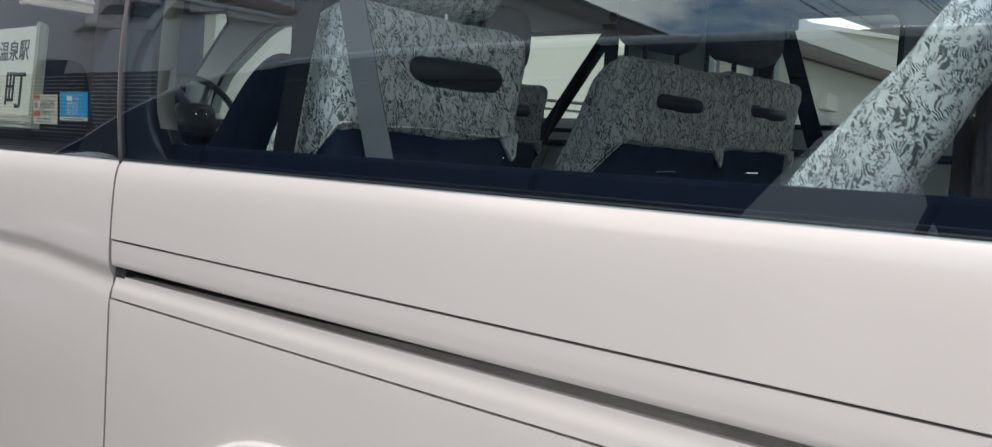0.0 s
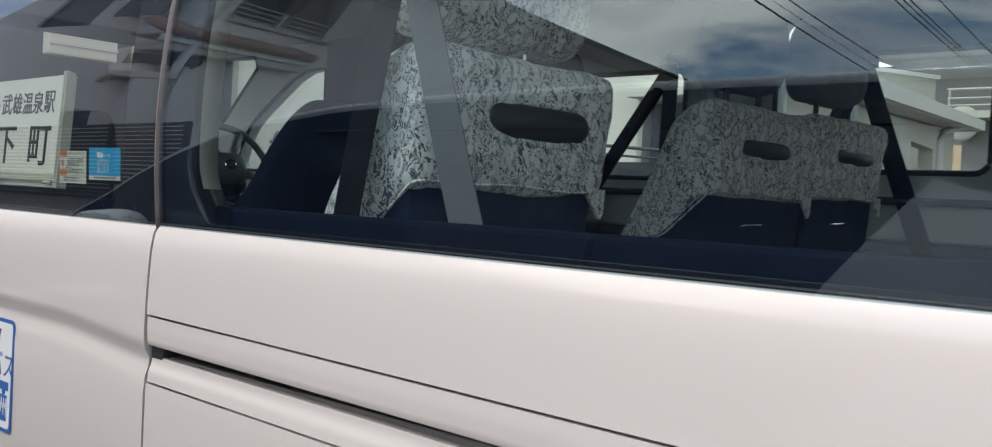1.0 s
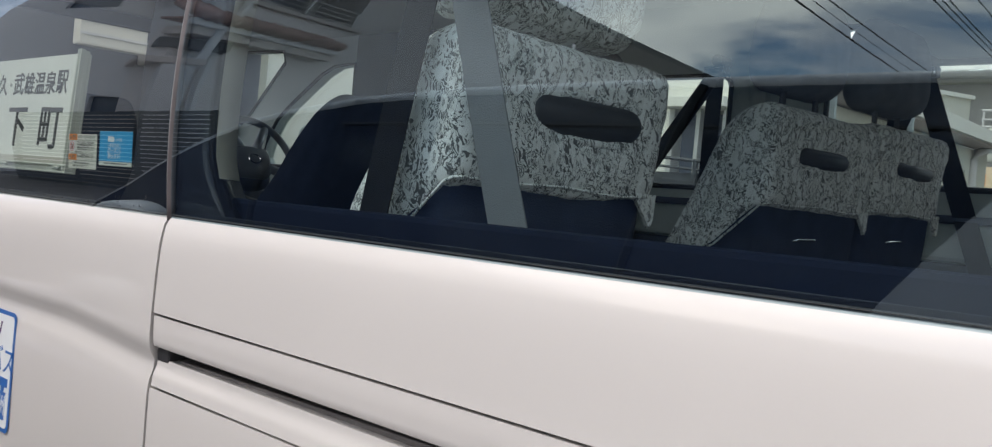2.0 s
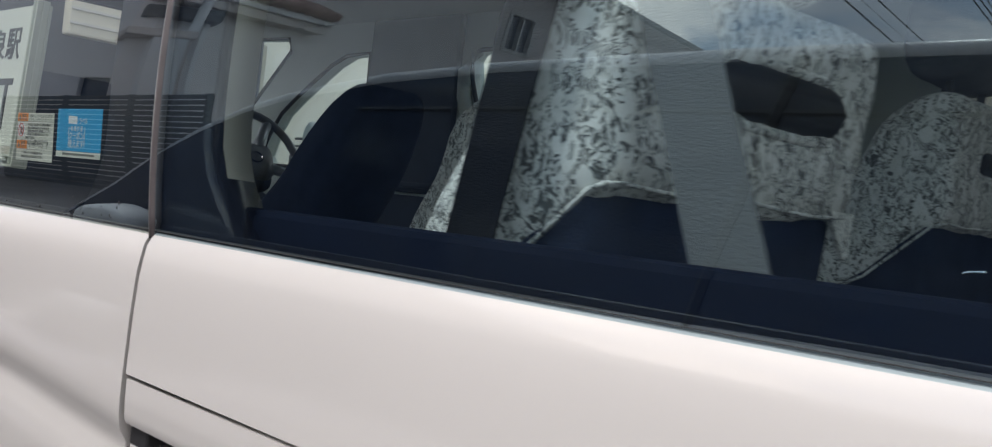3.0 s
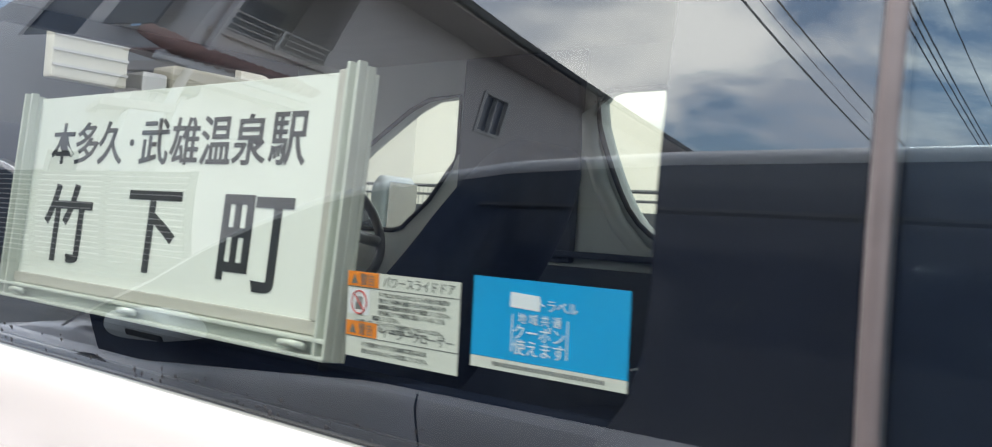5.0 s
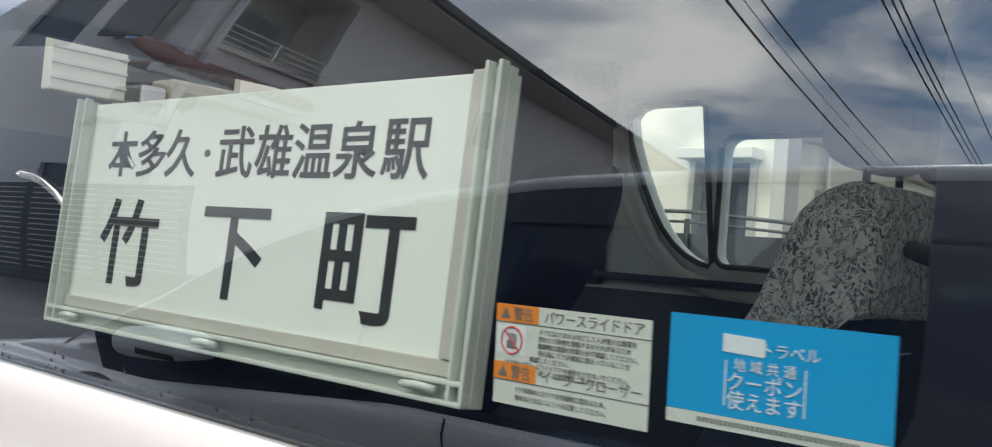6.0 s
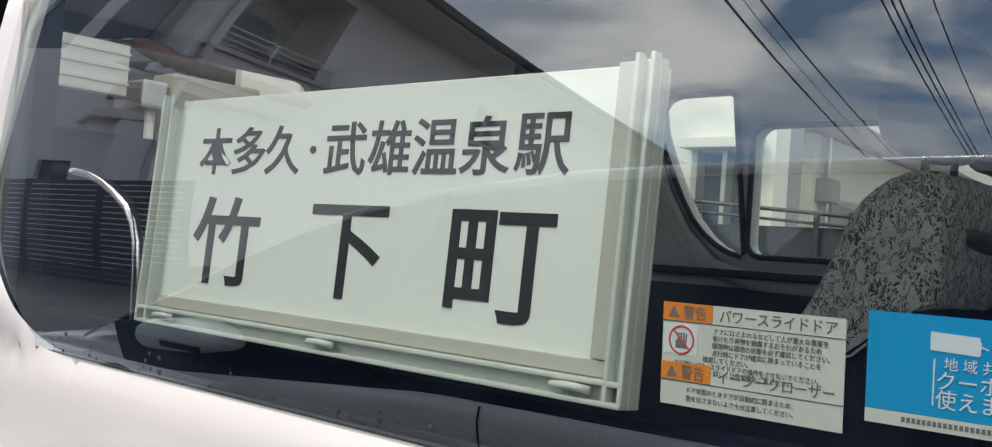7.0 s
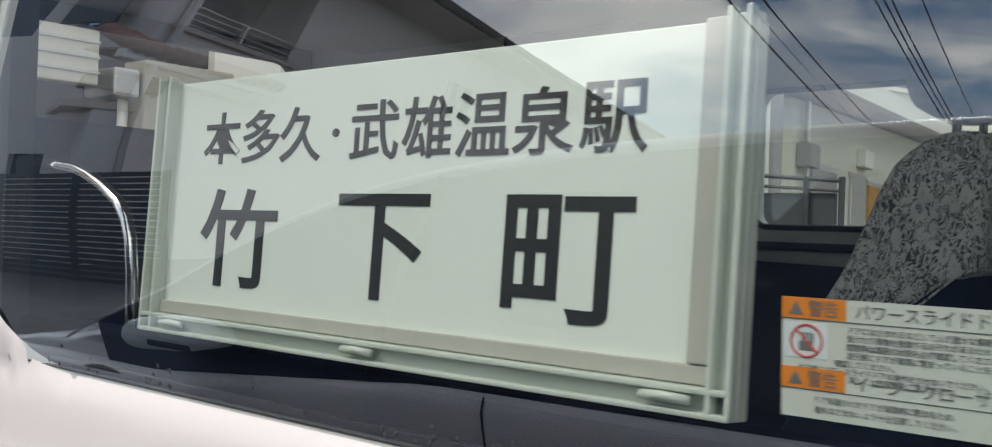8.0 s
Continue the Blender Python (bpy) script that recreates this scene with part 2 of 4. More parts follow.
def add_tube(bm, pts, r, n=8, closed=False):
    pts = [Vector(p) for p in pts]
    rings, count = [], len(pts)
    for i, p in enumerate(pts):
        a = pts[(i - 1) % count] if closed or i else p
        c = pts[(i + 1) % count] if closed or i < count - 1 else p
        d = (c - a).normalized()
        up = Vector((0, 0, 1)) if abs(d.z) < 0.9 else Vector((1, 0, 0))
        s = d.cross(up).normalized()
        q = s.cross(d)
        rings.append([bm.verts.new(p + r * (math.cos(k * math.tau / n) * s + math.sin(k * math.tau / n) * q)) for k in range(n)])
    for i in range(count if closed else count - 1):
        A, B = rings[i], rings[(i + 1) % count]
        for k in range(n):
            bm.faces.new((A[k], B[k], B[(k + 1) % n], A[(k + 1) % n]))
    if not closed:
        bm.faces.new(rings[0])
        bm.faces.new(rings[-1][::-1])
    return bm


def tube(pts, r, n=8, closed=False):
    return add_tube(bmesh.new(), pts, r, n, closed)


def slab(outer, holes, y0, y1):
    """A wall sheet in the xz plane between y0 and y1, with holes through it."""
    bm = bmesh.new()
    edges = []
    for loop in (outer, *holes):
        vs = [bm.verts.new((x, y0, z)) for x, z in loop]
        edges += [bm.edges.new((vs[i], vs[(i + 1) % len(vs)])) for i in range(len(vs))]
    bmesh.ops.triangle_fill(bm, use_beauty=True, use_dissolve=False, edges=edges)
    r = bmesh.ops.extrude_face_region(bm, geom=list(bm.faces))
    for v in r["geom"]:
        if isinstance(v, bmesh.types.BMVert):
            v.co.y = y1
    bmesh.ops.recalc_face_normals(bm, faces=bm.faces)
    return bm


def rounded(x0, x1, z0, z1, r=0.04, n=6, corner=None):
    """A rectangle with rounded corners; corner: another radius for the low front corner."""
    pts = []
    for cx, cz, a0, q in ((x1, z1, 0, r), (x0, z1, 90, r), (x0, z0, 180, corner or r), (x1, z0, 270, r)):
        sx, sz = (1 if cx == x1 else -1), (1 if cz == z1 else -1)
        for k in range(n + 1):
            a = radians(a0 + 90 * k / n)
            pts.append((cx - sx * q + q * math.cos(a), cz - sz * q + q * math.sin(a)))
    return pts


def loft(profile, stations, jitter=0.0, seed=0.0):
    """Closed xz profile carried along y; stations: (y, inset) rows, the inset drawing the profile in towards its middle."""
    bm = bmesh.new()
    n = len(profile)
    cx, cz = sum(p[0] for p in profile) / n, sum(p[1] for p in profile) / n
    rings = []
    for y, inset in stations:
        ring = []
        for x, z in profile:
            d = Vector((x - cx, z - cz))
            k = max(0.0, 1 - inset / max(d.length, 1e-6))
            p = Vector((cx + d.x * k, y, cz + d.y * k))
            if jitter:
                p += jitter * noise.noise_vector(p * 9 + Vector((seed, seed, seed))) + 0.4 * jitter * noise.noise_vector(p * 31 + Vector((seed, 0, 0)))
            ring.append(bm.verts.new(p))
        rings.append(ring)
    for A, B in zip(rings, rings[1:]):
        for k in range(n):
            bm.faces.new((A[k], A[(k + 1) % n], B[(k + 1) % n], B[k]))
    for ring in (rings[0], rings[-1]):
        c = bm.verts.new(sum((v.co for v in ring), Vector()) / n)
        for k in range(n):
            bm.faces.new((ring[k], ring[(k + 1) % n], c))
    bmesh.ops.recalc_face_normals(bm, faces=bm.faces)
    return bm


def dense(poly, step=0.02):
    out = []
    for (x0, z0), (x1, z1) in zip(poly, poly[1:] + poly[:1]):
        k = max(1, round(math.hypot(x1 - x0, z1 - z0) / step))
        out += [(x0 + (x1 - x0) * i / k, z0 + (z1 - z0) * i / k) for i in range(k)]
    return out


def soften(poly, times=1):
    for _ in range(times):
        q = []
        for (x0, z0), (x1, z1) in zip(poly, poly[1:] + poly[:1]):
            q += [(0.75 * x0 + 0.25 * x1, 0.75 * z0 + 0.25 * z1), (0.25 * x0 + 0.75 * x1, 0.25 * z0 + 0.75 * z1)]
        poly = q
    return poly


def ends(y0, y1, r=0.018, n=10):
    mid = [(y0 + r + (y1 - y0 - 2 * r) * k / n, 0.0) for k in range(n + 1)]
    lead = [(y0, r), (y0 + 0.3 * r, 0.45 * r), (y0 + 0.6 * r, 0.15 * r)]
    return lead + mid + [(y1 - 0.6 * r, 0.15 * r), (y1 - 0.3 * r, 0.45 * r), (y1, r)]


def text_bm(body, size, depth=0.0006, wide=1.0, bold=0.0):
    """Lettering as a mesh in its own xy plane, middle at the origin."""
    cu = bpy.data.curves.new("lettering", "FONT")
    cu.body, cu.size, cu.extrude, cu.offset = body, size, depth, bold
    cu.align_x, cu.align_y = "CENTER", "CENTER"
    cu.resolution_u = 3
    ob = bpy.data.objects.new("lettering", cu)
    scene.collection.objects.link(ob)
    dg = bpy.context.evaluated_depsgraph_get()
    me = bpy.data.meshes.new_from_object(ob.evaluated_get(dg))
    bm = bmesh.new()
    bm.from_mesh(me)
    bpy.data.objects.remove(ob)
    bpy.data.curves.remove(cu)
    bpy.data.meshes.remove(me)
    xs = [v.co.x for v in bm.verts]
    ys = [v.co.y for v in bm.verts]
    if xs:
        mx, my = (min(xs) + max(xs)) / 2, (min(ys) + max(ys)) / 2
        for v in bm.verts:
            v.co = Vector(((v.co.x - mx) * wide, v.co.y - my, v.co.z))
    return bm


def stand(bm, m):
    """Turns a bmesh from its xy plane upright into the xz plane facing -y, then places it."""
    up = m @ Matrix.Rotation(radians(90), 4, "X")
    for v in bm.verts:
        v.co = up @ v.co
    return bm


def glass_y(z):
    d = z - 1.25
    return -0.114 * d + 0.459 * d * d


def glass_lean(z):
    return math.atan(-0.114 + 0.918 * (z - 1.25))


# ---- setting ----
g = bmesh.new()
bmesh.ops.create_grid(g, x_segments=40, y_segments=40, size=400)
tagged(part("ground", g, ASPHALT), "worn grey asphalt ground of a car park", "ground", kind="structure")

# ---- the minibus ----
van = thing("minibus", "pearl-white minibus with sliding door, dark tinted flush windows and rail slot", "minibus")

BODY = [(0.34, 0.03), (0.40, 0.012), (0.60, -0.002), (0.80, -0.005), (0.95, -0.007), (1.02, -0.008), (1.042, -0.0065),
        (1.056, -0.0015), (1.068, -0.001), (1.081, -0.0095), (1.10, -0.011), (1.13, -0.011), (1.18, -0.010), (1.215, -0.008),
        (1.236, -0.0045), (1.246, -0.0005), (1.2495, 0.003)]


def body_y(z):
    for (z0, y0), (z1, y1) in zip(BODY, BODY[1:]):
        if z <= z1:
            k = (z - z0) / (z1 - z0)
            return y0 + (y1 - y0) * k
    return glass_y(z) - 0.004


def panel(x0, x1, z0, z1, zstep=0.012, top=None, nx=2, shift=0.0, turn=0.006, lift=False):
    """A pressed steel panel on the body's section; its rim turns inward so that it has depth."""
    bm = bmesh.new()
    xs = [x0 + (x1 - x0) * i / nx for i in range(nx + 1)]
    rings = []
    for x in xs:
        zt = top(x) if top else z1
        n = max(2, int((min(zt, 1.25) - z0) / zstep))
        zs = [z0 + (min(zt, 1.25) - z0) * k / n for k in range(n + 1)]
        if top:
            zs += [min(zt, 1.25) + (zt - 1.25) * k / 10 if zt > 1.25 else min(zt, 1.25) + k * 1e-5 for k in range(1, 11)]
        rings.append([(x, body_y(min(z, 1.249) if z < 1.2501 else z) + shift, z) for z in zs])
    m = min(len(r) for r in rings)
    grid = [[bm.verts.new(p) for p in r[:m]] for r in rings]
    for A, B in zip(grid, grid[1:]):
        for k in range(m - 1):
            bm.faces.new((A[k], B[k], B[k + 1], A[k + 1]))
    rim = [e for e in bm.edges if e.is_boundary]
    for e in rim:
        e.smooth = False
    r = bmesh.ops.extrude_edge_only(bm, edges=rim)
    for v in r["geom"]:
        if isinstance(v, bmesh.types.BMVert):
            v.co.y += 0.02
            v.co.x += turn if v.co.x < (x0 + x1) / 2 else -turn
    for v in bm.verts:
        if lift is True and 1.0 < v.co.z < 1.14:
            v.co.z += 0.008 * (1 - v.co.x / 0.72)
        elif lift and lift is not True and 0.85 < v.co.z < 1.245:
            k = min(1.0, (v.co.z - 0.85) / 0.17, (1.245 - v.co.z) / 0.15)
            v.co.z += lift * k * min(1.0, -v.co.x / 0.25)
    bmesh.ops.recalc_face_normals(bm, faces=bm.faces)
    return bm


def corner_top(x):
    """Upper rim of the sliding door's outer panel: level, rising round the window's front corner."""
    xf, r = -1.085, 0.185
    if x >= xf + r:
        return 1.2495
    if x <= xf + 0.0008:
        return 1.78
    d = (xf + r - x) / r
    return 1.2495 + 0.150 * (1 - math.sqrt(max(0.0, 1 - d ** 2.3)))


door = part("sliding_door", panel(-0.90, -0.003, 0.40, 1.2495, nx=24, lift=0.017), PAINT, van, "closed pearl-white sliding door", smooth=True)
bm = bmesh.new()
xs = [-1.122, -1.10, -1.087] + [-1.0845 + 0.1845 * (k / 26) ** 1.6 for k in range(27)]
zs_n = 60
grid = []
for x in xs:
    zt = corner_top(x)
    col = []
    for k in range(zs_n + 1):
        z = 0.40 + (zt - 0.40) * (k / zs_n)
        yy = body_y(min(z, 1.2494)) if z <= 1.2495 else glass_y(z) - 0.006
        if z > 1.2495:
            blend = min(1.0, (z - 1.2495) / 0.03)
            yy = -0.004 * (1 - blend) + (glass_y(z) - 0.008) * blend
        if x > -1.0855 and zt - z < 0.012:
            yy += 0.006 * (1 - (zt - z) / 0.012)
        col.append(bm.verts.new((x, yy, z)))
    grid.append(col)
for A, B in zip(grid, grid[1:]):
    for k in range(zs_n):
        bm.faces.new((A[k], B[k], B[k + 1], A[k + 1]))
bmesh.ops.recalc_face_normals(bm, faces=bm.faces)
corner_piece = part("door_corner", bm, PAINT, van, smooth=True)

part("quarter_panel", panel(0.003, 2.4, 1.1195, 1.2495, nx=12, lift=True), PAINT, van, smooth=True)
part("rail_cover_upper", panel(0.006, 2.4, 1.0785, 1.1165, zstep=0.004, nx=12, lift=True), PAINT, van, smooth=True)
part("rail_cover_lower", panel(0.006, 2.4, 1.0290, 1.0635, zstep=0.004, nx=12, lift=True), PAINT, van, smooth=True)
part("lower_quarter_panel", panel(0.003, 2.4, 0.40, 1.0260, nx=12, lift=True), PAINT, van, smooth=True)
part("slide_rail", box(0.03, 2.4, 0.010, 0.03, 1.045, 1.0725, 0.002), RAIL, van, "grey metal sliding-door rail")
part("rail_stop", box(0.004, 0.034, -0.002, 0.02, 1.068, 1.086, 0.002), BLACK, van)
part("inner_shell", box(-1.12, 2.4, 0.032, 0.05, 0.40, 1.246), BLACK, van)
part("front_door_panel", panel(-2.45, -1.124, 0.40, 1.2495, nx=8), PAINT, van, smooth=True)
# wheel arch lip
ARCH_Z = 0.542
arch = [(0.47 + 0.36 * math.cos(radians(a)), -0.008, ARCH_Z + 0.36 * math.sin(radians(a))) for a in range(0, 181, 6)]
part("wheel_arch_lip", tube(arch, 0.009, 8), PAINT, van, smooth=True)


def pane(x0, x1, z0, z1, nx, nz, front=None):
    """Curved sheet of glass, 4 mm thick; its outer face mirrors, its inner face and rim only let light through."""
    bm = bmesh.new()
    outer, inner = [], []
    for i in range(nx + 1):
        x = x0 + (x1 - x0) * i / nx
        oc, ic = [], []
        for k in range(nz + 1):
            z = z0 + (z1 - z0) * k / nz
            oc.append(bm.verts.new((x, glass_y(z), z)))
            ic.append(bm.verts.new((x, glass_y(z) + 0.004, z)))
        outer.append(oc)
        inner.append(ic)
    for i in range(nx):
        for k in range(nz):
            bm.faces.new((outer[i][k], outer[i + 1][k], outer[i + 1][k + 1], outer[i][k + 1])).material_index = 0
            bm.faces.new((inner[i][k], inner[i][k + 1], inner[i + 1][k + 1], inner[i + 1][k])).material_index = 1
    for f in bm.faces:
        f.smooth = True
    return bm


for name, x0, x1, label, tinted in (("door_window_pane", -1.09, -0.005, "dark tinted sliding-door window", GLASS), ("quarter_window_pane", 0.005, 2.2, "dark blue-tinted rear side window", GLASS_REAR)):
    ob = part(name, pane(x0, x1, 1.243, 1.80, 2, 60), (tinted, GLASS_IN), van, label)
    ob.visible_shadow = False
part("pane_seam", tube([(0, glass_y(1.243 + 0.02 * k) + 0.003, 1.243 + 0.02 * k) for k in range(28)], 0.0056, 10), SEAM, van, "grey rubber seam between the panes", smooth=True)
# black rubber along the belt
part("belt_seal", tube([(-1.0 + 0.05 * k, 0.0015, 1.2495) for k in range(64)], 0.0016, 6), RUBBER, van)
part("glass_band", box(-0.9, 2.3, 0.0046, 0.0076, 1.238, 1.2555, 0.0008), CERAMIC_SHADE, van, "black printed band along the glass edge")
# roof, floor, far side, ends
part("roof_panel", box(-2.9, 2.45, 0.03, 1.78, 1.93, 1.97, 0.015), PAINT, van)
part("roof_lining", box(-2.5, 2.4, 0.08, 1.72, 1.90, 1.925), LINING, van)
part("roof_side", box(-2.9, 2.45, 0.058, 0.10, 1.78, 1.93, 0.004), PAINT, van)
part("floor_carpet", box(-2.9, 2.4, 0.055, 1.70, 0.62, 0.66), CARPET, van)

WIN1 = [(-1.258, 1.788), (-1.415, 1.786), (-1.442, 1.778), (-1.457, 1.758), (-1.446, 1.70), (-1.424, 1.645), (-1.392, 1.578),
        (-1.366, 1.53), (-1.338, 1.487), (-1.303, 1.45), (-1.268, 1.425), (-1.234, 1.41), (-1.203, 1.403), (-1.196, 1.412), (-1.242, 1.775)]
WIN2 = rounded(-1.190, -0.312, 1.404, 1.704, 0.035)
WIN3 = rounded(-0.038, 0.125, 1.432, 1.812, 0.03)
WIN4 = rounded(0.160, 0.498, 1.432, 1.718, 0.035)
WIN0 = [(-1.95, 1.795), (-2.08, 1.788), (-2.16, 1.758), (-2.26, 1.70), (-2.36, 1.64), (-2.44, 1.585), (-2.50, 1.51), (-2.53, 1.43), (-2.50, 1.395),
        (-2.2, 1.395), (-2.16, 1.405), (-2.05, 1.49), (-1.97, 1.585), (-1.945, 1.63)]
WINQ = [(-2.44, 1.862), (-2.765, 1.872), (-2.775, 1.60), (-2.715, 1.565), (-2.66, 1.60), (-2.42, 1.815)]
far = slab([(-2.9, 0.62), (2.45, 0.62), (2.45, 1.93), (-2.9, 1.93)], [WINQ, WIN0, WIN1, WIN2, WIN3, WIN4], 1.72, 1.77)
part("side_wall", far, TRIM, van, "grey trimmed inner side wall with window openings")
for w_, nm in ((WINQ, "driver_quarter_window"), (WIN0, "driver_window"), (WIN1, "far_fixed_window"), (WIN2, "far_sliding_window"), (WIN3, "far_rear_window"), (WIN4, "far_back_window")):
    cx, cz = sum(p[0] for p in w_) / len(w_), sum(p[1] for p in w_) / len(w_)
    grow = [(cx + (x - cx) * 1.01, cz + (z - cz) * 1.01) for x, z in w_]
    ob = part(nm, slab(grow, [], 1.755, 1.759), GLASS_FAR, van)
    ob.visible_shadow = False
    part("window_seal", tube([(x, 1.718, z) for x, z in w_], 0.007, 8, closed=True), RUBBER, ob)
part("window_bezel", tube([(-1.43, 1.712, 1.78), (-1.472, 1.71, 1.72), (-1.455, 1.70, 1.64), (-1.41, 1.70, 1.54), (-1.35, 1.70, 1.445), (-1.27, 1.70, 1.375), (-1.15, 1.70, 1.345), (-0.9, 1.70, 1.338), (-0.28, 1.70, 1.338), (-0.235, 1.70, 1.36), (-0.225, 1.70, 1.42), (-0.225, 1.705, 1.75)], 0.022, 10), TRIM, van, "moulded grey window surround", smooth=True)
part("sill_trim", box(-1.95, 2.3, 1.655, 1.72, 1.355, 1.372, 0.006), DARKTRIM, van)
part("lower_trim", box(-0.62, 2.3, 1.672, 1.72, 1.272, 1.353, 0.008), TRIM, van, "pale grey lower side trim")
part("lower_panel", box(-0.62, 2.3, 1.69, 1.72, 0.66, 1.268, 0.006), DARKTRIM, van, "dark lower side panel")
part("front_trim", box(-1.93, -0.63, 1.685, 1.72, 0.66, 1.332, 0.01), DARKTRIM, van, "dark lower side trim")
# added sheet that darkens the grey side wall between the front windows
part("dark_wall_overlay", box(-1.915, -1.492, 1.69, 1.716, 1.34, 1.895, 0.008), DARKTRIM, van, "added dark overlay on the wall between the windows")
part("armrest_trim", box(-0.62, 2.3, 1.64, 1.70, 1.205, 1.242, 0.012), DARKTRIM, van)
# near side: sill, pillar behind the seam, window reveal
part("near_sill", box(-1.1, 2.3, 0.045, 0.075, 0.66, 1.278, 0.006), SILL, van, "dark inner window sill")
bm = bmesh.new()
sec = [(-0.105, 0), (0.066, 0), (0.064, 0.02), (-0.022, 0.10), (-0.092, 0.10)]
rows = []
for k in range(24):
    z = 1.25 + 0.025 * k
    gy = glass_y(z) + 0.0065
    flare = 0.0 if z > 1.34 else (1.34 - z) ** 2 * 7.0
    rows.append([bm.verts.new((x + (flare if x > -0.06 else -flare), gy + y, z)) for x, y in sec])
for A, B in zip(rows, rows[1:]):
    for k in range(5):
        f = bm.faces.new((A[k], A[(k + 1) % 5], B[(k + 1) % 5], B[k]))
        # below 1.293 the beige reveal turns black: shade put into its colour
        f.material_index = 0 if k < 2 or A[0].co.z < 1.293 else 1
        f.smooth = k in (1, 2)
bmesh.ops.recalc_face_normals(bm, faces=bm.faces)
part("centre_pillar", bm, (CERAMIC_SHADE, BEIGE), van, "pillar with black glass edge and beige reveal, its foot black for shade")
part("front_pillar", box(-1.18, -1.105, 0.03, 0.06, 1.25, 1.9, 0.01), DARKTRIM, van)
part("rear_wall", slab([(-0.02, 0.62), (1.80, 0.62), (1.80, 1.93), (-0.02, 1.93)], [rounded(0.25, 1.5, 1.3, 1.78, 0.06)], 0, 0.04), TRIM, van).matrix_local = pose(2.44, 0, 0, 0, 0, 90)
part("dashboard", loft(soften([(-2.64, 0.7), (-2.35, 0.7), (-2.28, 1.1), (-2.36, 1.26), (-2.48, 1.31), (-2.64, 1.29)], 2), ends(0.1, 1.70, 0.03)), DARKTRIM, van, "dark moulded dashboard", smooth=True)
part("front_wall", slab([(0.02, 0.4), (1.80, 0.4), (1.80, 1.97), (0.02, 1.97)], [rounded(0.70, 1.66, 1.37, 1.88, 0.06)], 0, 0.04), DARKTRIM, van).matrix_local = pose(-2.74, 0, 0, 0, 0, 90)
part("instrument_hood", loft(soften([(-2.58, 1.28), (-2.30, 1.28), (-2.27, 1.35), (-2.36, 1.40), (-2.56, 1.35)], 2), ends(1.22, 1.62, 0.03)), DARKTRIM, van, smooth=True)

# ---- seats ----
COVER = [(-0.222, 1.20), (-0.148, 1.345), (-0.092, 1.466), (-0.062, 1.497), (-0.02, 1.514), (0.016, 1.510), (0.027, 1.49),
         (0.017, 1.42), (0.012, 1.345), (-0.005, 1.338), (-0.085, 1.268), (-0.19, 1.209)]
CORE = [(-0.30, 0.92), (-0.225, 1.15), (-0.140, 1.335), (-0.088, 1.455), (-0.035, 1.495), (0.006, 1.48), (0.0, 1.34), (-0.02, 1.15), (-0.10, 0.92)]
CUSHION = [(-0.78, 0.86), (-0.80, 0.98), (-0.72, 1.03), (-0.30, 0.99), (-0.12, 0.97), (-0.10, 0.86)]
HEAD = [(-0.105, 1.53), (-0.112, 1.62), (-0.085, 1.70), (-0.03, 1.715), (0.0, 1.65), (-0.004, 1.55), (-0.045, 1.522)]


def stadium(y0, y1, z0, z1, n=8):
    r, pts = (z1 - z0) / 2, []
    for k in range(n + 1):
        a = radians(90 + 180 * k / n)
        pts.append((y0 + r + r * math.cos(a), z0 + r + r * math.sin(a)))
    for k in range(n + 1):
        a = radians(-90 + 180 * k / n)
        pts.append((y1 - r + r * math.cos(a), z0 + r + r * math.sin(a)))
    return pts


COVER_NEAR = [(-0.214, 1.20), (-0.142, 1.345), (-0.090, 1.466)] + COVER[3:-1] + [(-0.184, 1.209)]
SLIM = [(-0.239, 1.205), (-0.085, 1.39), (0.062, 1.575), (0.098, 1.575), (0.004, 1.40), (-0.106, 1.205)]


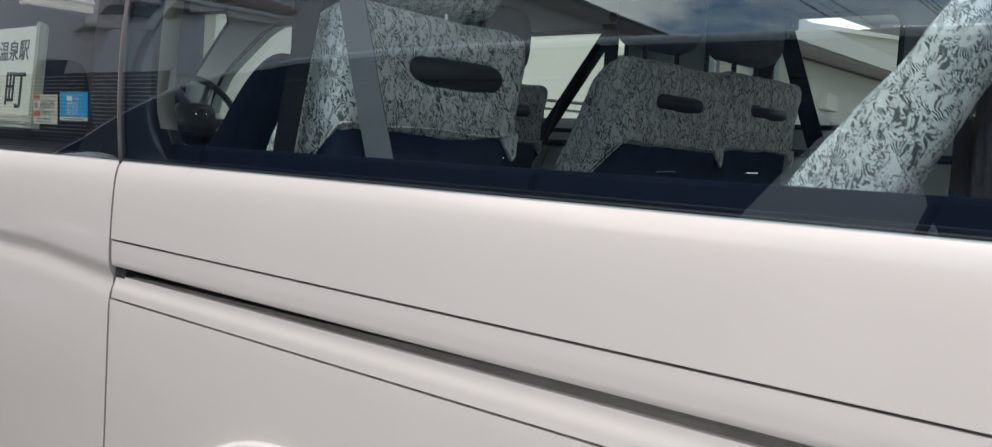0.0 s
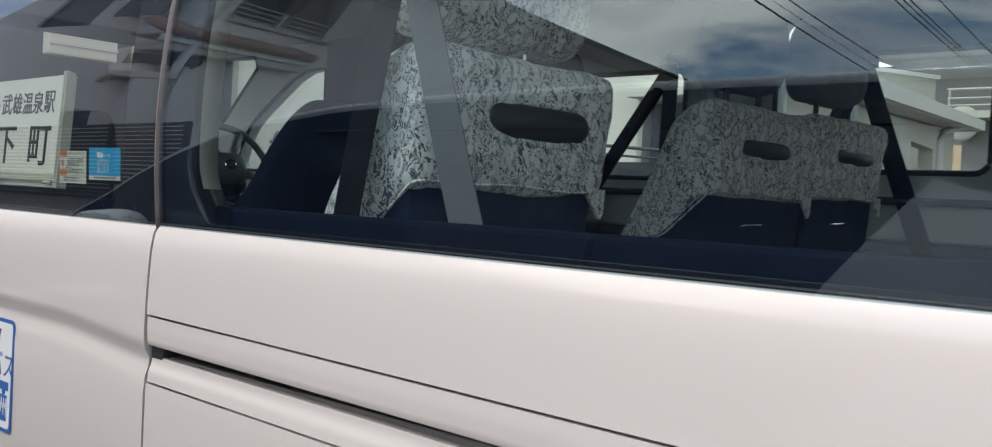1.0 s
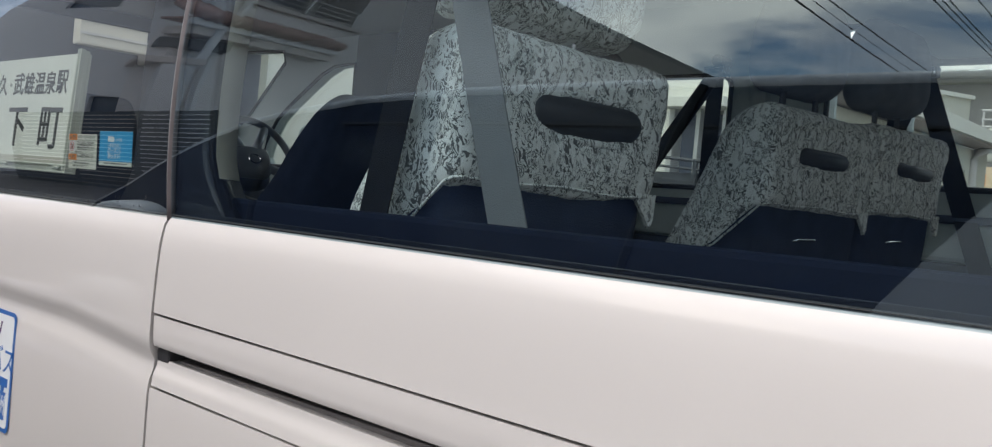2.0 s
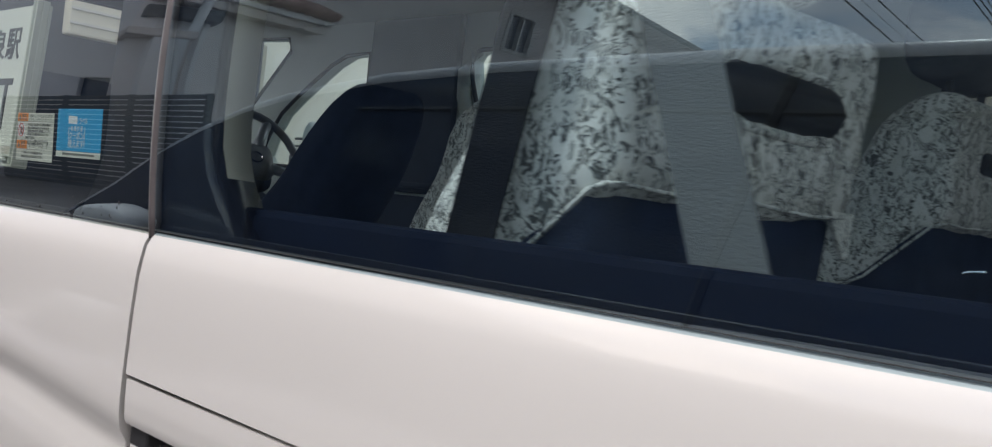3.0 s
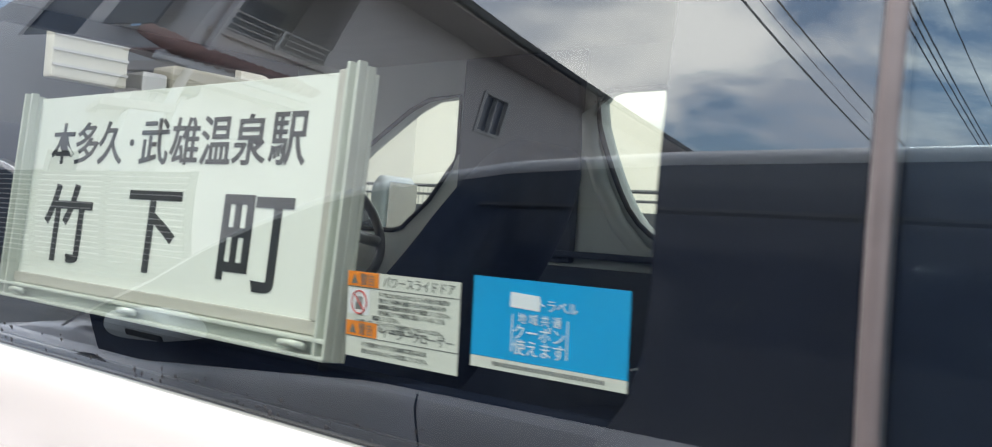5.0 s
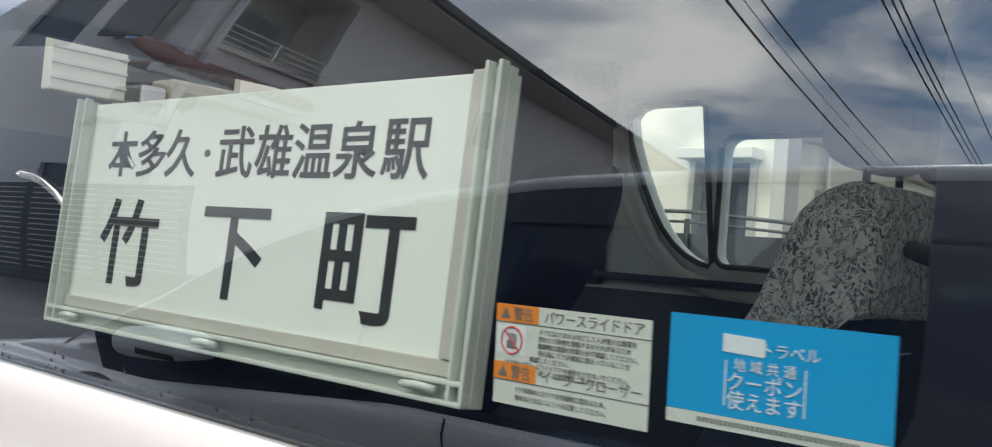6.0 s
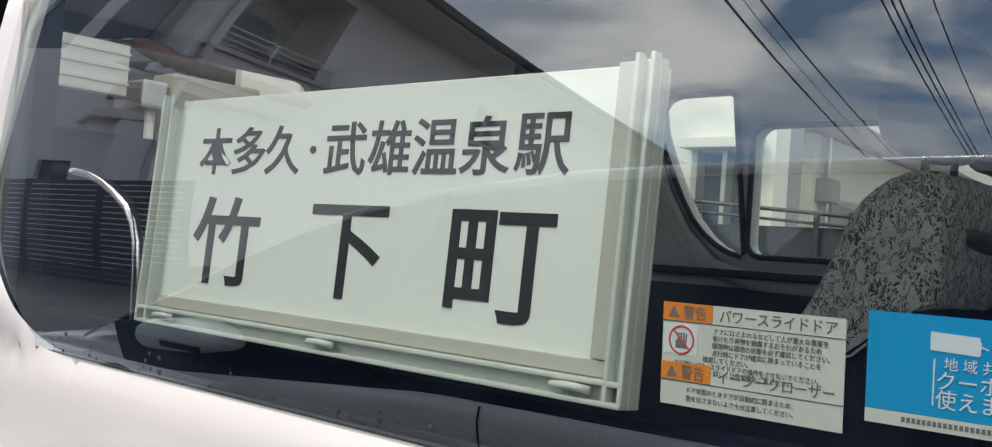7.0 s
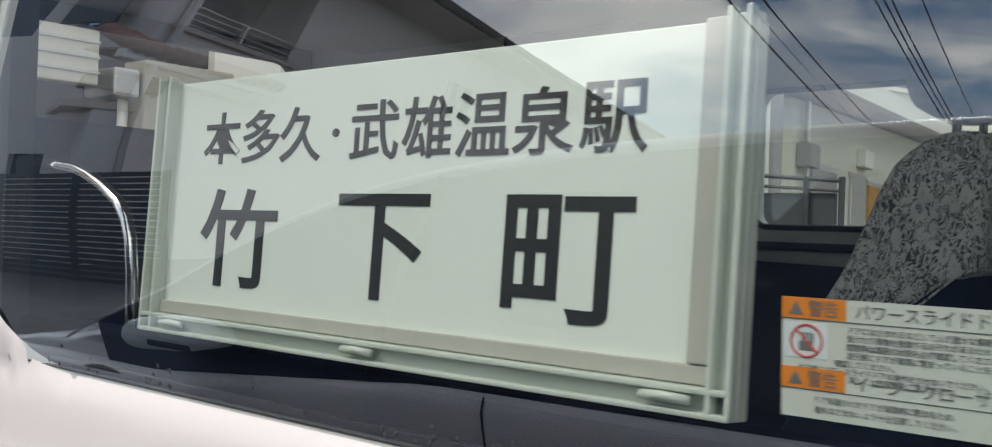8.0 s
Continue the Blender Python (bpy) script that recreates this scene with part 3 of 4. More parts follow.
def passenger_seat(x0, y0, y1, lift=0.0, label="", pocket=None, seed=1.0, head=True, outline=COVER, slot=0.023, inset=0.03, rise=0.0, cap=None):
    w = y1 - y0
    seat = thing("passenger_seat", label, "seat", "passenger seats", pose(x0, y0, lift))
    cover = part("lace_cover", loft(dense(soften(outline, 1), 0.016), ends(0.0, w, 0.02, 16), 0.006, seed), LACE, seat, "white floral lace cover, slightly creased", smooth=True)
    if outline is SLIM:
        part("backrest", loft(dense([(-0.36, 0.92), (-0.24, 1.19), (-0.165, 1.19), (-0.22, 0.92)], 0.03), ends(0.008, w - 0.008, 0.02, 8)), FABRIC, seat, smooth=True)
        part("cushion", loft(dense(soften(CUSHION, 1), 0.04), ends(0.0, w, 0.03, 8)), FABRIC, seat, smooth=True)
        part("leg", box(-0.62, -0.22, 0.05, w - 0.05, 0.64, 0.87, 0.02), BLACK, seat)
        return seat
    part("backrest", loft(dense(soften(CORE, 1), 0.03), ends(0.008, w - 0.008, 0.02, 8), 0.003, seed), FABRIC, seat, smooth=True)
    part("cushion", loft(dense(soften(CUSHION, 1), 0.04), ends(0.0, w, 0.03, 8), 0.003, seed), FABRIC, seat, smooth=True)
    part("leg", box(-0.62, -0.22, 0.05, w - 0.05, 0.64, 0.87, 0.02), BLACK, seat)
    a, b = pocket or (0.06, w - 0.05)
    st = stadium(a, b, 1.43 - slot, 1.43 + slot)
    grip = bmesh.new()
    inner, outer = [], []
    cz = 1.43
    for y, z in st:
        outer.append(grip.verts.new((0.0165 + 0.1 * (z - cz), y, z)))
        inner.append(grip.verts.new((0.0225 + 0.1 * (z - cz), (a + b) / 2 + (y - (a + b) / 2) * 0.93, cz + (z - cz) * 0.55)))
    back = [grip.verts.new((-0.02, y, z)) for y, z in st]
    n = len(st)
    for k in range(n):
        grip.faces.new((outer[k], outer[(k + 1) % n], inner[(k + 1) % n], inner[k]))
        grip.faces.new((back[k], back[(k + 1) % n], outer[(k + 1) % n], outer[k]))
    grip.faces.new(inner)
    bmesh.ops.recalc_face_normals(grip, faces=grip.faces)
    part("grab_handle", grip, BLACK, seat, "dark moulded hand grip in an oval slot", smooth=True)
    rim = [(0.014 + 0.1 * (z - cz), (a + b) / 2 + (y - (a + b) / 2) * 1.04, cz + (z - cz) * 1.12) for y, z in st]
    part("slot_hem", tube(rim, 0.0055, 8, closed=True), LACE, cover, smooth=True)
    hem = [(-0.22, 1.202), (-0.19, 1.211), (-0.085, 1.270), (-0.005, 1.340), (0.009, 1.345)]
    part("hem", tube([(x, 0.0035, z) for x, z in hem] + [(0.011, 0.02 + (w - 0.04) * k / 6, 1.346 - 0.002 * math.sin(k * 1.7)) for k in range(0, 7)], 0.0018, 6), LACE, cover, smooth=True)
    tail = bmesh.new()
    tri = [(w - 0.050, 1.352), (w - 0.012, 1.309), (w - 0.006, 1.318), (w - 0.003, 1.352)]
    fr = [tail.verts.new((0.012, y, z)) for y, z in tri]
    bk = [tail.verts.new((0.006, y, z)) for y, z in tri]
    tail.faces.new(fr)
    tail.faces.new(bk[::-1])
    for k in range(4):
        tail.faces.new((fr[k], fr[(k + 1) % 4], bk[(k + 1) % 4], bk[k]))
    bmesh.ops.recalc_face_normals(tail, faces=tail.faces)
    part("corner_flap", tail, LACE, cover, "hanging corner of the lace cover")
    part("hook", tube([(-0.012, 0.35 * w, 1.285), (0.0, 0.36 * w, 1.289), (0.0, 0.52 * w, 1.291), (-0.012, 0.53 * w, 1.288)], 0.0022, 6), CHROME, seat, "small chrome hook")
    if head:
        hr = part("headrest", loft(dense(soften(HEAD, 2), 0.02), ends(inset, w - inset, 0.03, 10), 0.004, seed + 3), cap or LACE, seat, "plain grey headrest" if cap else "headrest in a white lace cover", smooth=True)
        hr.location.z = rise
        for y in (0.34 * w, 0.66 * w):
            part("headrest_post", tube([(-0.05, y, 1.49 - rise), (-0.05, y, 1.57)], 0.006, 8), RUBBER if cap else CHROME, hr)
    return seat


passenger_seat(0.386, 0.107, 0.468, -0.022, "single minibus seat in white lace cover by the rear side window", (0.103, 0.308), 1.0, inset=0.02, outline=COVER_NEAR)
passenger_seat(1.217, 0.095, 0.150, -0.015, "slim rear seat in white lace cover near the curtain", (0.085, 0.28), 2.0, outline=SLIM)
for row, x0 in enumerate((-0.497, 0.307)):
    passenger_seat(x0, 0.875, 1.243, 0.0, "aisle seat of a pair in white lace cover", (0.080, 0.255), 5.0 + row, slot=0.018, inset=0.075, rise=0.018, cap=HEAD_CLOTH)
    passenger_seat(x0, 1.250, 1.572, 0.012, "window seat of a pair in white lace cover beside the trim", (0.078, 0.250), 7.0 + row, slot=0.018, inset=0.045, rise=0.018, cap=HEAD_CLOTH)


def front_seat(label, x, y, top, tall=True):
    s = thing("car_seat", label, "seat", "front seats", pose(x, y, 0))
    part("backrest", loft(soften([(-0.30, 0.9), (-0.16, 1.2), (-0.08, top - 0.04), (0.0, top), (0.09, top), (0.10, 1.2), (0.0, 0.9)], 2), ends(0, 0.48, 0.04)), FABRIC, s, smooth=True)
    part("cushion", loft(soften([(-0.60, 0.86), (-0.62, 1.02), (-0.1, 1.0), (0.0, 0.86)], 2), ends(0, 0.48, 0.04)), FABRIC, s, smooth=True)
    if tall:
        hr = part("headrest", loft(soften([(-0.05, top + 0.03), (-0.04, top + 0.15), (0.03, top + 0.17), (0.06, top + 0.03)], 2), ends(0.12, 0.36, 0.03)), FABRIC, s, smooth=True)
        for yy in (0.19, 0.29):
            part("headrest_post", tube([(0.01, yy, top - 0.02), (0.01, yy, top + 0.06)], 0.006, 8), CHROME, hr)
    part("base", box(-0.5, 0.05, 0.05, 0.43, 0.655, 0.88, 0.03), BLACK, s)
    return s


front_seat("black front passenger seat with low backrest", -1.52, 0.17, 1.50, False)


def driver_seat():
    s = thing("car_seat", "black reclined driver seat behind the steering wheel", "seat", "front seats", pose(-1.30, 1.07, 0))
    part("backrest", loft(dense(soften([(-0.46, 0.95), (-0.30, 1.22), (-0.12, 1.40), (0.06, 1.555), (0.13, 1.59), (0.165, 1.55), (0.10, 1.35), (-0.08, 1.1), (-0.26, 0.93)], 2), 0.04), ends(0, 0.24, 0.05)), FABRIC, s, smooth=True)
    part("cushion", loft(soften([(-0.86, 0.88), (-0.90, 1.05), (-0.40, 1.02), (-0.28, 0.88)], 2), ends(0, 0.46, 0.04)), FABRIC, s, smooth=True)
    part("base", box(-0.78, -0.28, 0.05, 0.41, 0.655, 0.89, 0.03), BLACK, s)
    return s


def steering_wheel():
    s = thing("steering_wheel", "grey four-spoke steering wheel above the dashboard", "steering wheel", at=pose(-2.12, 1.42, 1.395) @ Matrix.Rotation(radians(62), 4, "Y"))
    part("rim", tube([(0.172 * math.cos(k * math.tau / 40), 0.172 * math.sin(k * math.tau / 40), 0.0) for k in range(40)], 0.0135, 10, closed=True), mat("grey_leather", (0.17, 0.175, 0.18), 0.4, spots=0.2, scale=20, fine=300, bump=0.2), s, smooth=True)
    hub = part("hub", loft(soften([(-0.075, -0.05), (0.065, -0.05), (0.05, 0.012), (-0.06, 0.012)], 2), ends(-0.085, 0.085, 0.03)), mat("grey_hub", (0.20, 0.21, 0.22), 0.5, spots=0.15, scale=20, fine=300, bump=0.2), s, smooth=True)
    for a in (15, 165, -60, -120):
        c, q = math.cos(radians(a)), math.sin(radians(a))
        part("spoke", tube([(0.05 * q, 0.05 * c, -0.015), (0.165 * q, 0.165 * c, -0.004)], 0.017, 8), mat("silver_spoke", (0.45, 0.47, 0.48), 0.35, metal=0.5, spots=0.1), s, smooth=True)
    part("emblem", tube([(0.018 * math.cos(k * math.tau / 20), 0.024 * math.sin(k * math.tau / 20), 0.018) for k in range(20)], 0.003, 6, closed=True), CHROME, hub, "plain chrome oval")
    part("column", tube([(0, 0, -0.03), (0.0, 0, -0.30)], 0.04, 10), DARKTRIM, s, smooth=True)


driver_seat()
steering_wheel()


def strap_bm(p0, p1, width, thick=0.0016, along=(1, 0, 0), n=12, bow=0.0):
    p0, p1, a = Vector(p0), Vector(p1), Vector(along).normalized()
    d = (p1 - p0).normalized()
    a = (a - d * a.dot(d)).normalized()
    nn = d.cross(a)
    bm = bmesh.new()
    prev = None
    for k in range(n + 1):
        c = p0.lerp(p1, k / n) + nn * bow * math.sin(math.pi * k / n)
        ring = [bm.verts.new(c + a * sx * width / 2 + nn * sn * thick / 2) for sx, sn in ((-1, -1), (1, -1), (1, 1), (-1, 1))]
        if prev:
            for j in range(4):
                bm.faces.new((prev[j], prev[(j + 1) % 4], ring[(j + 1) % 4], ring[j]))
        else:
            bm.faces.new(ring)
        prev = ring
    bm.faces.new(prev[::-1])
    bmesh.ops.recalc_face_normals(bm, faces=bm.faces)
    return bm


def seat_belt(label, anchor, legs, strap_mats, along=(1, 0, 0)):
    b = thing("seat_belt", label, "seat belt", "seat belts", pose(*anchor))
    a = Vector(anchor)
    for (foot, m) in zip(legs, strap_mats):
        part("strap", strap_bm((0, 0, 0), Vector(foot) - a, 0.0475, along=along, bow=0.004), m, b)
    part("guide", box(-0.035, 0.035, -0.012, 0.012, -0.012, 0.014, 0.006), BLACK, b, "black plastic belt guide")
    part("guide_loop", tube([(-0.03, -0.014, -0.004), (-0.03, -0.014, 0.01), (0.03, -0.014, 0.01), (0.03, -0.014, -0.004)], 0.003, 6), CHROME, b)
    part("bolt_cover", tube([(0, -0.004, 0.03), (0, 0.05, 0.03)], 0.016, 10), BLACK, b)
    return b


seat_belt("grey and black seat belt hanging from the window pillar", (0.381, 0.084, 1.63), [(0.568, 0.072, 1.15), (0.268, 0.09, 1.15)], (GREY_BELT, BLACK_BELT))
seat_belt("black seat belt hanging on the far window", (-0.330, 1.67, 1.705), [(-0.64, 1.60, 1.20), (-0.335, 1.68, 1.15)], (BLACK_BELT, BLACK_BELT))
seat_belt("black seat belt hanging on the rear far window", (0.218, 1.66, 1.684), [(0.42, 1.66, 1.15), (0.05, 1.6, 1.2)], (BLACK_BELT, BLACK_BELT))

for x in (-2.0, 0.62):
    wheel = part("wheel", tube([(x, 0.05, 0.33), (x, 0.26, 0.33)], 0.33, 28), RUBBER, van, smooth=True)
    part("rim", tube([(x, 0.045, 0.33), (x, 0.12, 0.33)], 0.21, 20), CHROME, wheel)

# curtain at the rear window
bm = bmesh.new()
grid = []
for i in range(61):
    x = 1.172 + 0.24 * i / 60
    grid.append([bm.verts.new((x, 0.175 + 0.014 * math.sin(i * 0.62) + 0.006 * math.sin(i * 1.7 + k), 1.22 + 0.6 * k / 8)) for k in range(9)])
for A, B in zip(grid, grid[1:]):
    for k in range(8):
        bm.faces.new((A[k], B[k], B[k + 1], A[k + 1]))
r = bmesh.ops.extrude_face_region(bm, geom=list(bm.faces))
for v in r["geom"]:
    if isinstance(v, bmesh.types.BMVert):
        v.co.y += 0.003
bmesh.ops.recalc_face_normals(bm, faces=bm.faces)
tagged(part("window_curtain", bm, CURTAIN, smooth=True), "brown pleated curtain drawn back beside the rear window", "curtain")

# entrance grab rail
tagged(part("grab_rail", tube([(-1.395, 0.2, 1.435), (-1.335, 0.2, 1.432), (-1.300, 0.2, 1.428), (-1.270, 0.2, 1.420), (-1.235, 0.2, 1.407), (-1.201, 0.2, 1.389), (-1.183, 0.2, 1.370), (-1.173, 0.2, 1.348), (-1.167, 0.2, 1.313), (-1.165, 0.2, 1.273), (-1.165, 0.2, 0.660)], 0.0075, 12), CHROME, smooth=True), "thin curved chrome grab rail at the entrance", "grab rail")

# ---- destination sign inside the door window ----
SIGN = Matrix.Translation((-0.579, 0.0165, 1.3815)) @ Matrix.Rotation(radians(-3.2), 4, "X")
sign = thing("destination_sign", "white destination sign with black lettering in a plastic rail frame", "sign", at=SIGN)
HW, HH = 0.2455, 0.0930
part("board", box(-HW + 0.016, 0.2125, 0.004, 0.0075, -HH + 0.020, HH - 0.002, 0.0008), SIGN_WHITE, sign)
part("back_plate", box(-HW, 0.2385, 0.008, 0.011, -HH, HH - 0.004, 0.001), SIGN_FRAME, sign)


def rail(x0, x1, z0, z1, lips, name, upright):
    bm = bmesh.new()
    add_box(bm, x0, x1, 0.0005, 0.008, z0, z1, 0.0012)
    for o, wd in lips:
        if upright:
            add_box(bm, x0 + o, x0 + o + wd, -0.006, 0.001, z0 + 0.001, z1 + 0.002, 0.001)
        else:
            add_box(bm, x0, x1, -0.006, 0.001, z0 + o, z0 + o + wd, 0.001)
    return part(name, bm, SIGN_FRAME, sign, "translucent grey-white plastic rail")


rail(-HW, -HW + 0.017, -HH, HH, ((0, 0.003), (0.0138, 0.003)), "side_rail", True)
rail(0.2236, 0.2385, -HH, HH, ((0.0018, 0.003), (0.0115, 0.003)), "side_rail", True)
bottom = rail(-HW, 0.2375, -HH, -HH + 0.0140, ((0, 0.003), (0.0108, 0.003)), "bottom_rail", False)
# strips beside the board wear the frame's shaded copy, darker by colour
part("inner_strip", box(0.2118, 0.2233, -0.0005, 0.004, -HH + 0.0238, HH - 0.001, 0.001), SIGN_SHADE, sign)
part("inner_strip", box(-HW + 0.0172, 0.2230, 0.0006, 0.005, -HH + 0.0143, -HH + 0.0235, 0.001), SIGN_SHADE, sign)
for x in (-0.215, -0.018, 0.192):
    bm = tube([(x, -0.006, -HH + 0.0075), (x + 0.012, -0.007, -HH + 0.0083), (x + 0.026, -0.006, -HH + 0.0075)], 0.0024, 8)
    part("clip", bm, SIGN_FRAME, bottom, smooth=True)


def glyph(ch, x, z, wide, high, bold):
    """One character, drawn to its true width and height."""
    bm = text_bm(ch, 0.06, 0.0003, 1.0, bold)
    w0 = max(v.co.x for v in bm.verts) - min(v.co.x for v in bm.verts)
    h0 = max(v.co.y for v in bm.verts) - min(v.co.y for v in bm.verts)
    for v in bm.verts:
        v.co = Vector((v.co.x * wide / w0, v.co.y * high / h0, v.co.z))
    part("character", stand(bm, pose(x, 0.0037, z)), INK, sign)


for ch, x, wd in (("本", -0.1722, 0.0425), ("多", -0.1276, 0.0410), ("久", -0.0853, 0.0420), ("武", -0.0148, 0.0430), ("雄", 0.0297, 0.0400),
                  ("温", 0.0728, 0.0405), ("泉", 0.1158, 0.0410), ("駅", 0.1606, 0.0412)):
    glyph(ch, x, 0.0484, wd, 0.0368, 0.0006)
glyph("・", -0.0502, 0.0479, 0.0066, 0.0056, 0.0)
for ch, x, z, wd, hi in (("竹", -0.1457, -0.0216, 0.0867, 0.0681), ("下", -0.0024, -0.0228, 0.0790, 0.0640), ("町", 0.1359, -0.0241, 0.0824, 0.0662)):
    glyph(ch, x, z, wd, hi, 0.0007)


def sticker_at(x, z):
    return Matrix.Translation((x, glass_y(z) + 0.0048, z)) @ Matrix.Rotation(-glass_lean(z), 4, "X")


# ---- warning label ----
warn = thing("warning_label", "white door warning label with orange headings and small print", "sticker", at=sticker_at(-0.268, 1.3225))
W2, H2 = 0.046, 0.0247
part("sheet", box(-W2, W2, 0.0, 0.0004, -H2, H2, 0.0), PAPER, warn)
for z0, tx in ((H2 - 0.0085, "パワースライドドア"), (-0.0085 - 0.004, "イージークローザー")):
    part("orange_heading", box(-W2, -W2 + 0.027, -0.0003, 0.0, z0, z0 + 0.0085), ORANGE, warn)
    part("mark", stand(text_bm("▲ 警告", 0.0072, 0.0001, 0.9), pose(-W2 + 0.0135, -0.0004, z0 + 0.0042)), GREY_INK, warn)
    part("heading", stand(text_bm(tx, 0.0068, 0.0001, 0.95), pose(0.0135, -0.0002, z0 + 0.0042)), GREY_INK, warn)
    part("rule", box(-W2, W2, -0.0002, 0.0, z0 - 0.0007, z0 - 0.0002), GREY_INK, warn)
for tx, x, z, wd in (("ドアにはさまれるなどして人が重大な傷害を", 0.0105, 0.0128, 0.92), ("受けたり荷物を損傷するおそれがあるため", 0.0085, 0.0094, 0.92),
                     ("開閉時は周囲の状態を必ず確認してください。", 0.0105, 0.0060, 0.92), ("走行前にドアが確実に閉まっていることを", 0.0085, 0.0026, 0.92),
                     ("確認してください。", -0.0115, -0.0008, 0.92), ("お子様にパワースライドドアの操作をさせないでください。", -0.002, -0.0040, 0.9), ("詳しくは取扱書をご覧ください。", 0.003, -0.0070, 0.92),
                     ("ドア状態のときドアが自動的に閉まるため、", -0.004, -0.0165, 0.92), ("指をはさまないよう十分注意してください。", -0.004, -0.0205, 0.92)):
    part("small_print", stand(text_bm(tx, 0.0031, 0.0001, wd), pose(x, -0.0002, z)), GREY_INK, warn)
picto = part("pictogram", box(-W2 + 0.001, -W2 + 0.0195, -0.0002, 0.0, 0.0000, 0.0145), WHITE_INK, warn, "no-touch pictogram")
ring = [(-W2 + 0.0107 + 0.0066 * math.cos(k * math.tau / 28), -0.0003, 0.007 + 0.0066 * math.sin(k * math.tau / 28)) for k in range(28)]
part("ban_ring", tube(ring, 0.0005, 5, closed=True), RED, picto)
part("ban_bar", tube([(-W2 + 0.006, -0.0003, 0.0117), (-W2 + 0.0154, -0.0003, 0.0023)], 0.0005, 5), RED, picto)
bm = bmesh.new()
add_box(bm, -W2 + 0.0075, -W2 + 0.0135, -0.0003, 0, 0.0028, 0.0068)
for k in range(4):
    add_box(bm, -W2 + 0.0086 + k * 0.0014, -W2 + 0.0096 + k * 0.0014, -0.0003, 0, 0.0068, 0.0105 - 0.0004 * (k == 3))
part("glove_shape", bm, GREY_INK, picto)

# ---- blue coupon sticker ----
coupon = thing("coupon_sticker", "bright blue coupon sticker with white print and white foot strip", "sticker", at=sticker_at(-0.1630, 1.3285))
W3, H3 = 0.0495, 0.0235
part("sheet", box(-W3, W3, 0.0, 0.0004, -H3 + 0.006, H3), BLUE, coupon)
part("foot_strip", box(-W3, W3, 0.0, 0.0004, -H3, -H3 + 0.0058), PAPER, coupon)
bm = bmesh.new()
add_box(bm, -0.0235, -0.0045, -0.0003, 0.0, 0.0095, 0.0170)
for v in bm.verts:
    v.co.z += 0.0008 * math.sin(v.co.x * 400)
part("logo_cloud", bm, WHITE_INK, coupon, "plain white logo patch")
part("print", stand(text_bm("トラベル", 0.0066, 0.0001), pose(0.0075, -0.0003, 0.012)), WHITE_INK, coupon)
for tx, z, sz in (("地 域 共 通", 0.0045, 0.0058), ("クーポン", -0.0022, 0.0085), ("使えます", -0.0100, 0.0085)):
    part("print", stand(text_bm(tx, sz, 0.0001), pose(-0.004, -0.0003, z)), WHITE_INK, coupon)
for x in (-0.022, 0.0135):
    part("side_bar", box(x, x + 0.0006, -0.0003, 0.0, -0.013, 0.006), WHITE_INK, coupon)
bm = bmesh.new()
x = -0.034
while x < 0.036:
    add_box(bm, x, x + 0.0014, -0.0002, 0.0, -H3 + 0.002, -H3 + 0.0041)
    x += 0.0021
part("small_print", bm, GREY_INK, coupon)

# ---- dirt specks along the lower rim of the door window ----
rng = random.Random(11)
bm = bmesh.new()
for k in range(110):
    x = -0.96 + 0.9 * rng.random()
    z = 1.2525 + 0.016 * rng.random() ** 2.5
    r = 0.0007 + 0.0011 * rng.random() ** 2
    rr = bmesh.ops.create_icosphere(bm, subdivisions=1, radius=r)
    for v in rr["verts"]:
        v.co = Vector((x + v.co.x, glass_y(z) + v.co.y * 0.4, z + v.co.z * 1.3))
tagged(part("dirt_specks", bm, RUBBER), "small dark dirt specks on the window's lower rim", "dirt", kind="stuff")

# ---- decal on the sliding door ----
decal = thing("door_decal", "white decal with blue rounded border and blue print on the door", "decal", at=pose(-0.556, body_y(0.97) - 0.0006, 0.9725))
part("sheet", slab(rounded(-0.12, 0.12, -0.0935, 0.0935, 0.012), [], -0.0006, 0.0), DEEPBLUE, decal)
part("white_field", slab(rounded(-0.1135, 0.1135, -0.087, 0.087, 0.008), [], -0.0011, -0.0007), WHITE_INK, decal)
part("print", stand(text_bm("バス", 0.048, 0.0002), pose(0.078, -0.0013, 0.018)), DEEPBLUE, decal)
part("print", stand(text_bm("九州", 0.034, 0.0002), pose(0.070, -0.0016, -0.052)), WHITE_INK, decal)
part("blue_field", box(-0.10, 0.102, -0.0014, -0.0011, -0.075, -0.032), DEEPBLUE, decal)
bm = box(-0.10, 0.106, -0.0014, -0.0011, -0.024, -0.010)
add_tube(bm, [(0.088, -0.0013, -0.026), (0.088, -0.0018, -0.026)], 0.007, 12)
part("bus_shape", bm, DEEPBLUE, decal)
part("brush_stroke", tube([(0.045, -0.0014, 0.045), (0.06, -0.0014, 0.058), (0.066, -0.0014, 0.075)], 0.002, 6), mat("violet_print", (0.12, 0.05, 0.18), 0.5, spots=0.1), decal)

# ---- parked silver car opposite ----
car = thing("parked_car", "silver box-shaped car with dark windows parked alongside", "car")
ROOF = [(-3.55, 0.74), (-3.20, 0.92), (-2.90, 1.07), (-2.62, 1.25), (-2.36, 1.40), (-2.10, 1.52), (-1.86, 1.595), (-1.44, 1.668), (-1.0, 1.70), (-0.3, 1.715), (0.6, 1.71), (1.4, 1.69)]


def roof_z(x):
    for (x0, z0), (x1, z1) in zip(ROOF, ROOF[1:]):
        if x <= x1:
            return z0 + (z1 - z0) * (x - x0) / (x1 - x0)
    return ROOF[-1][1]


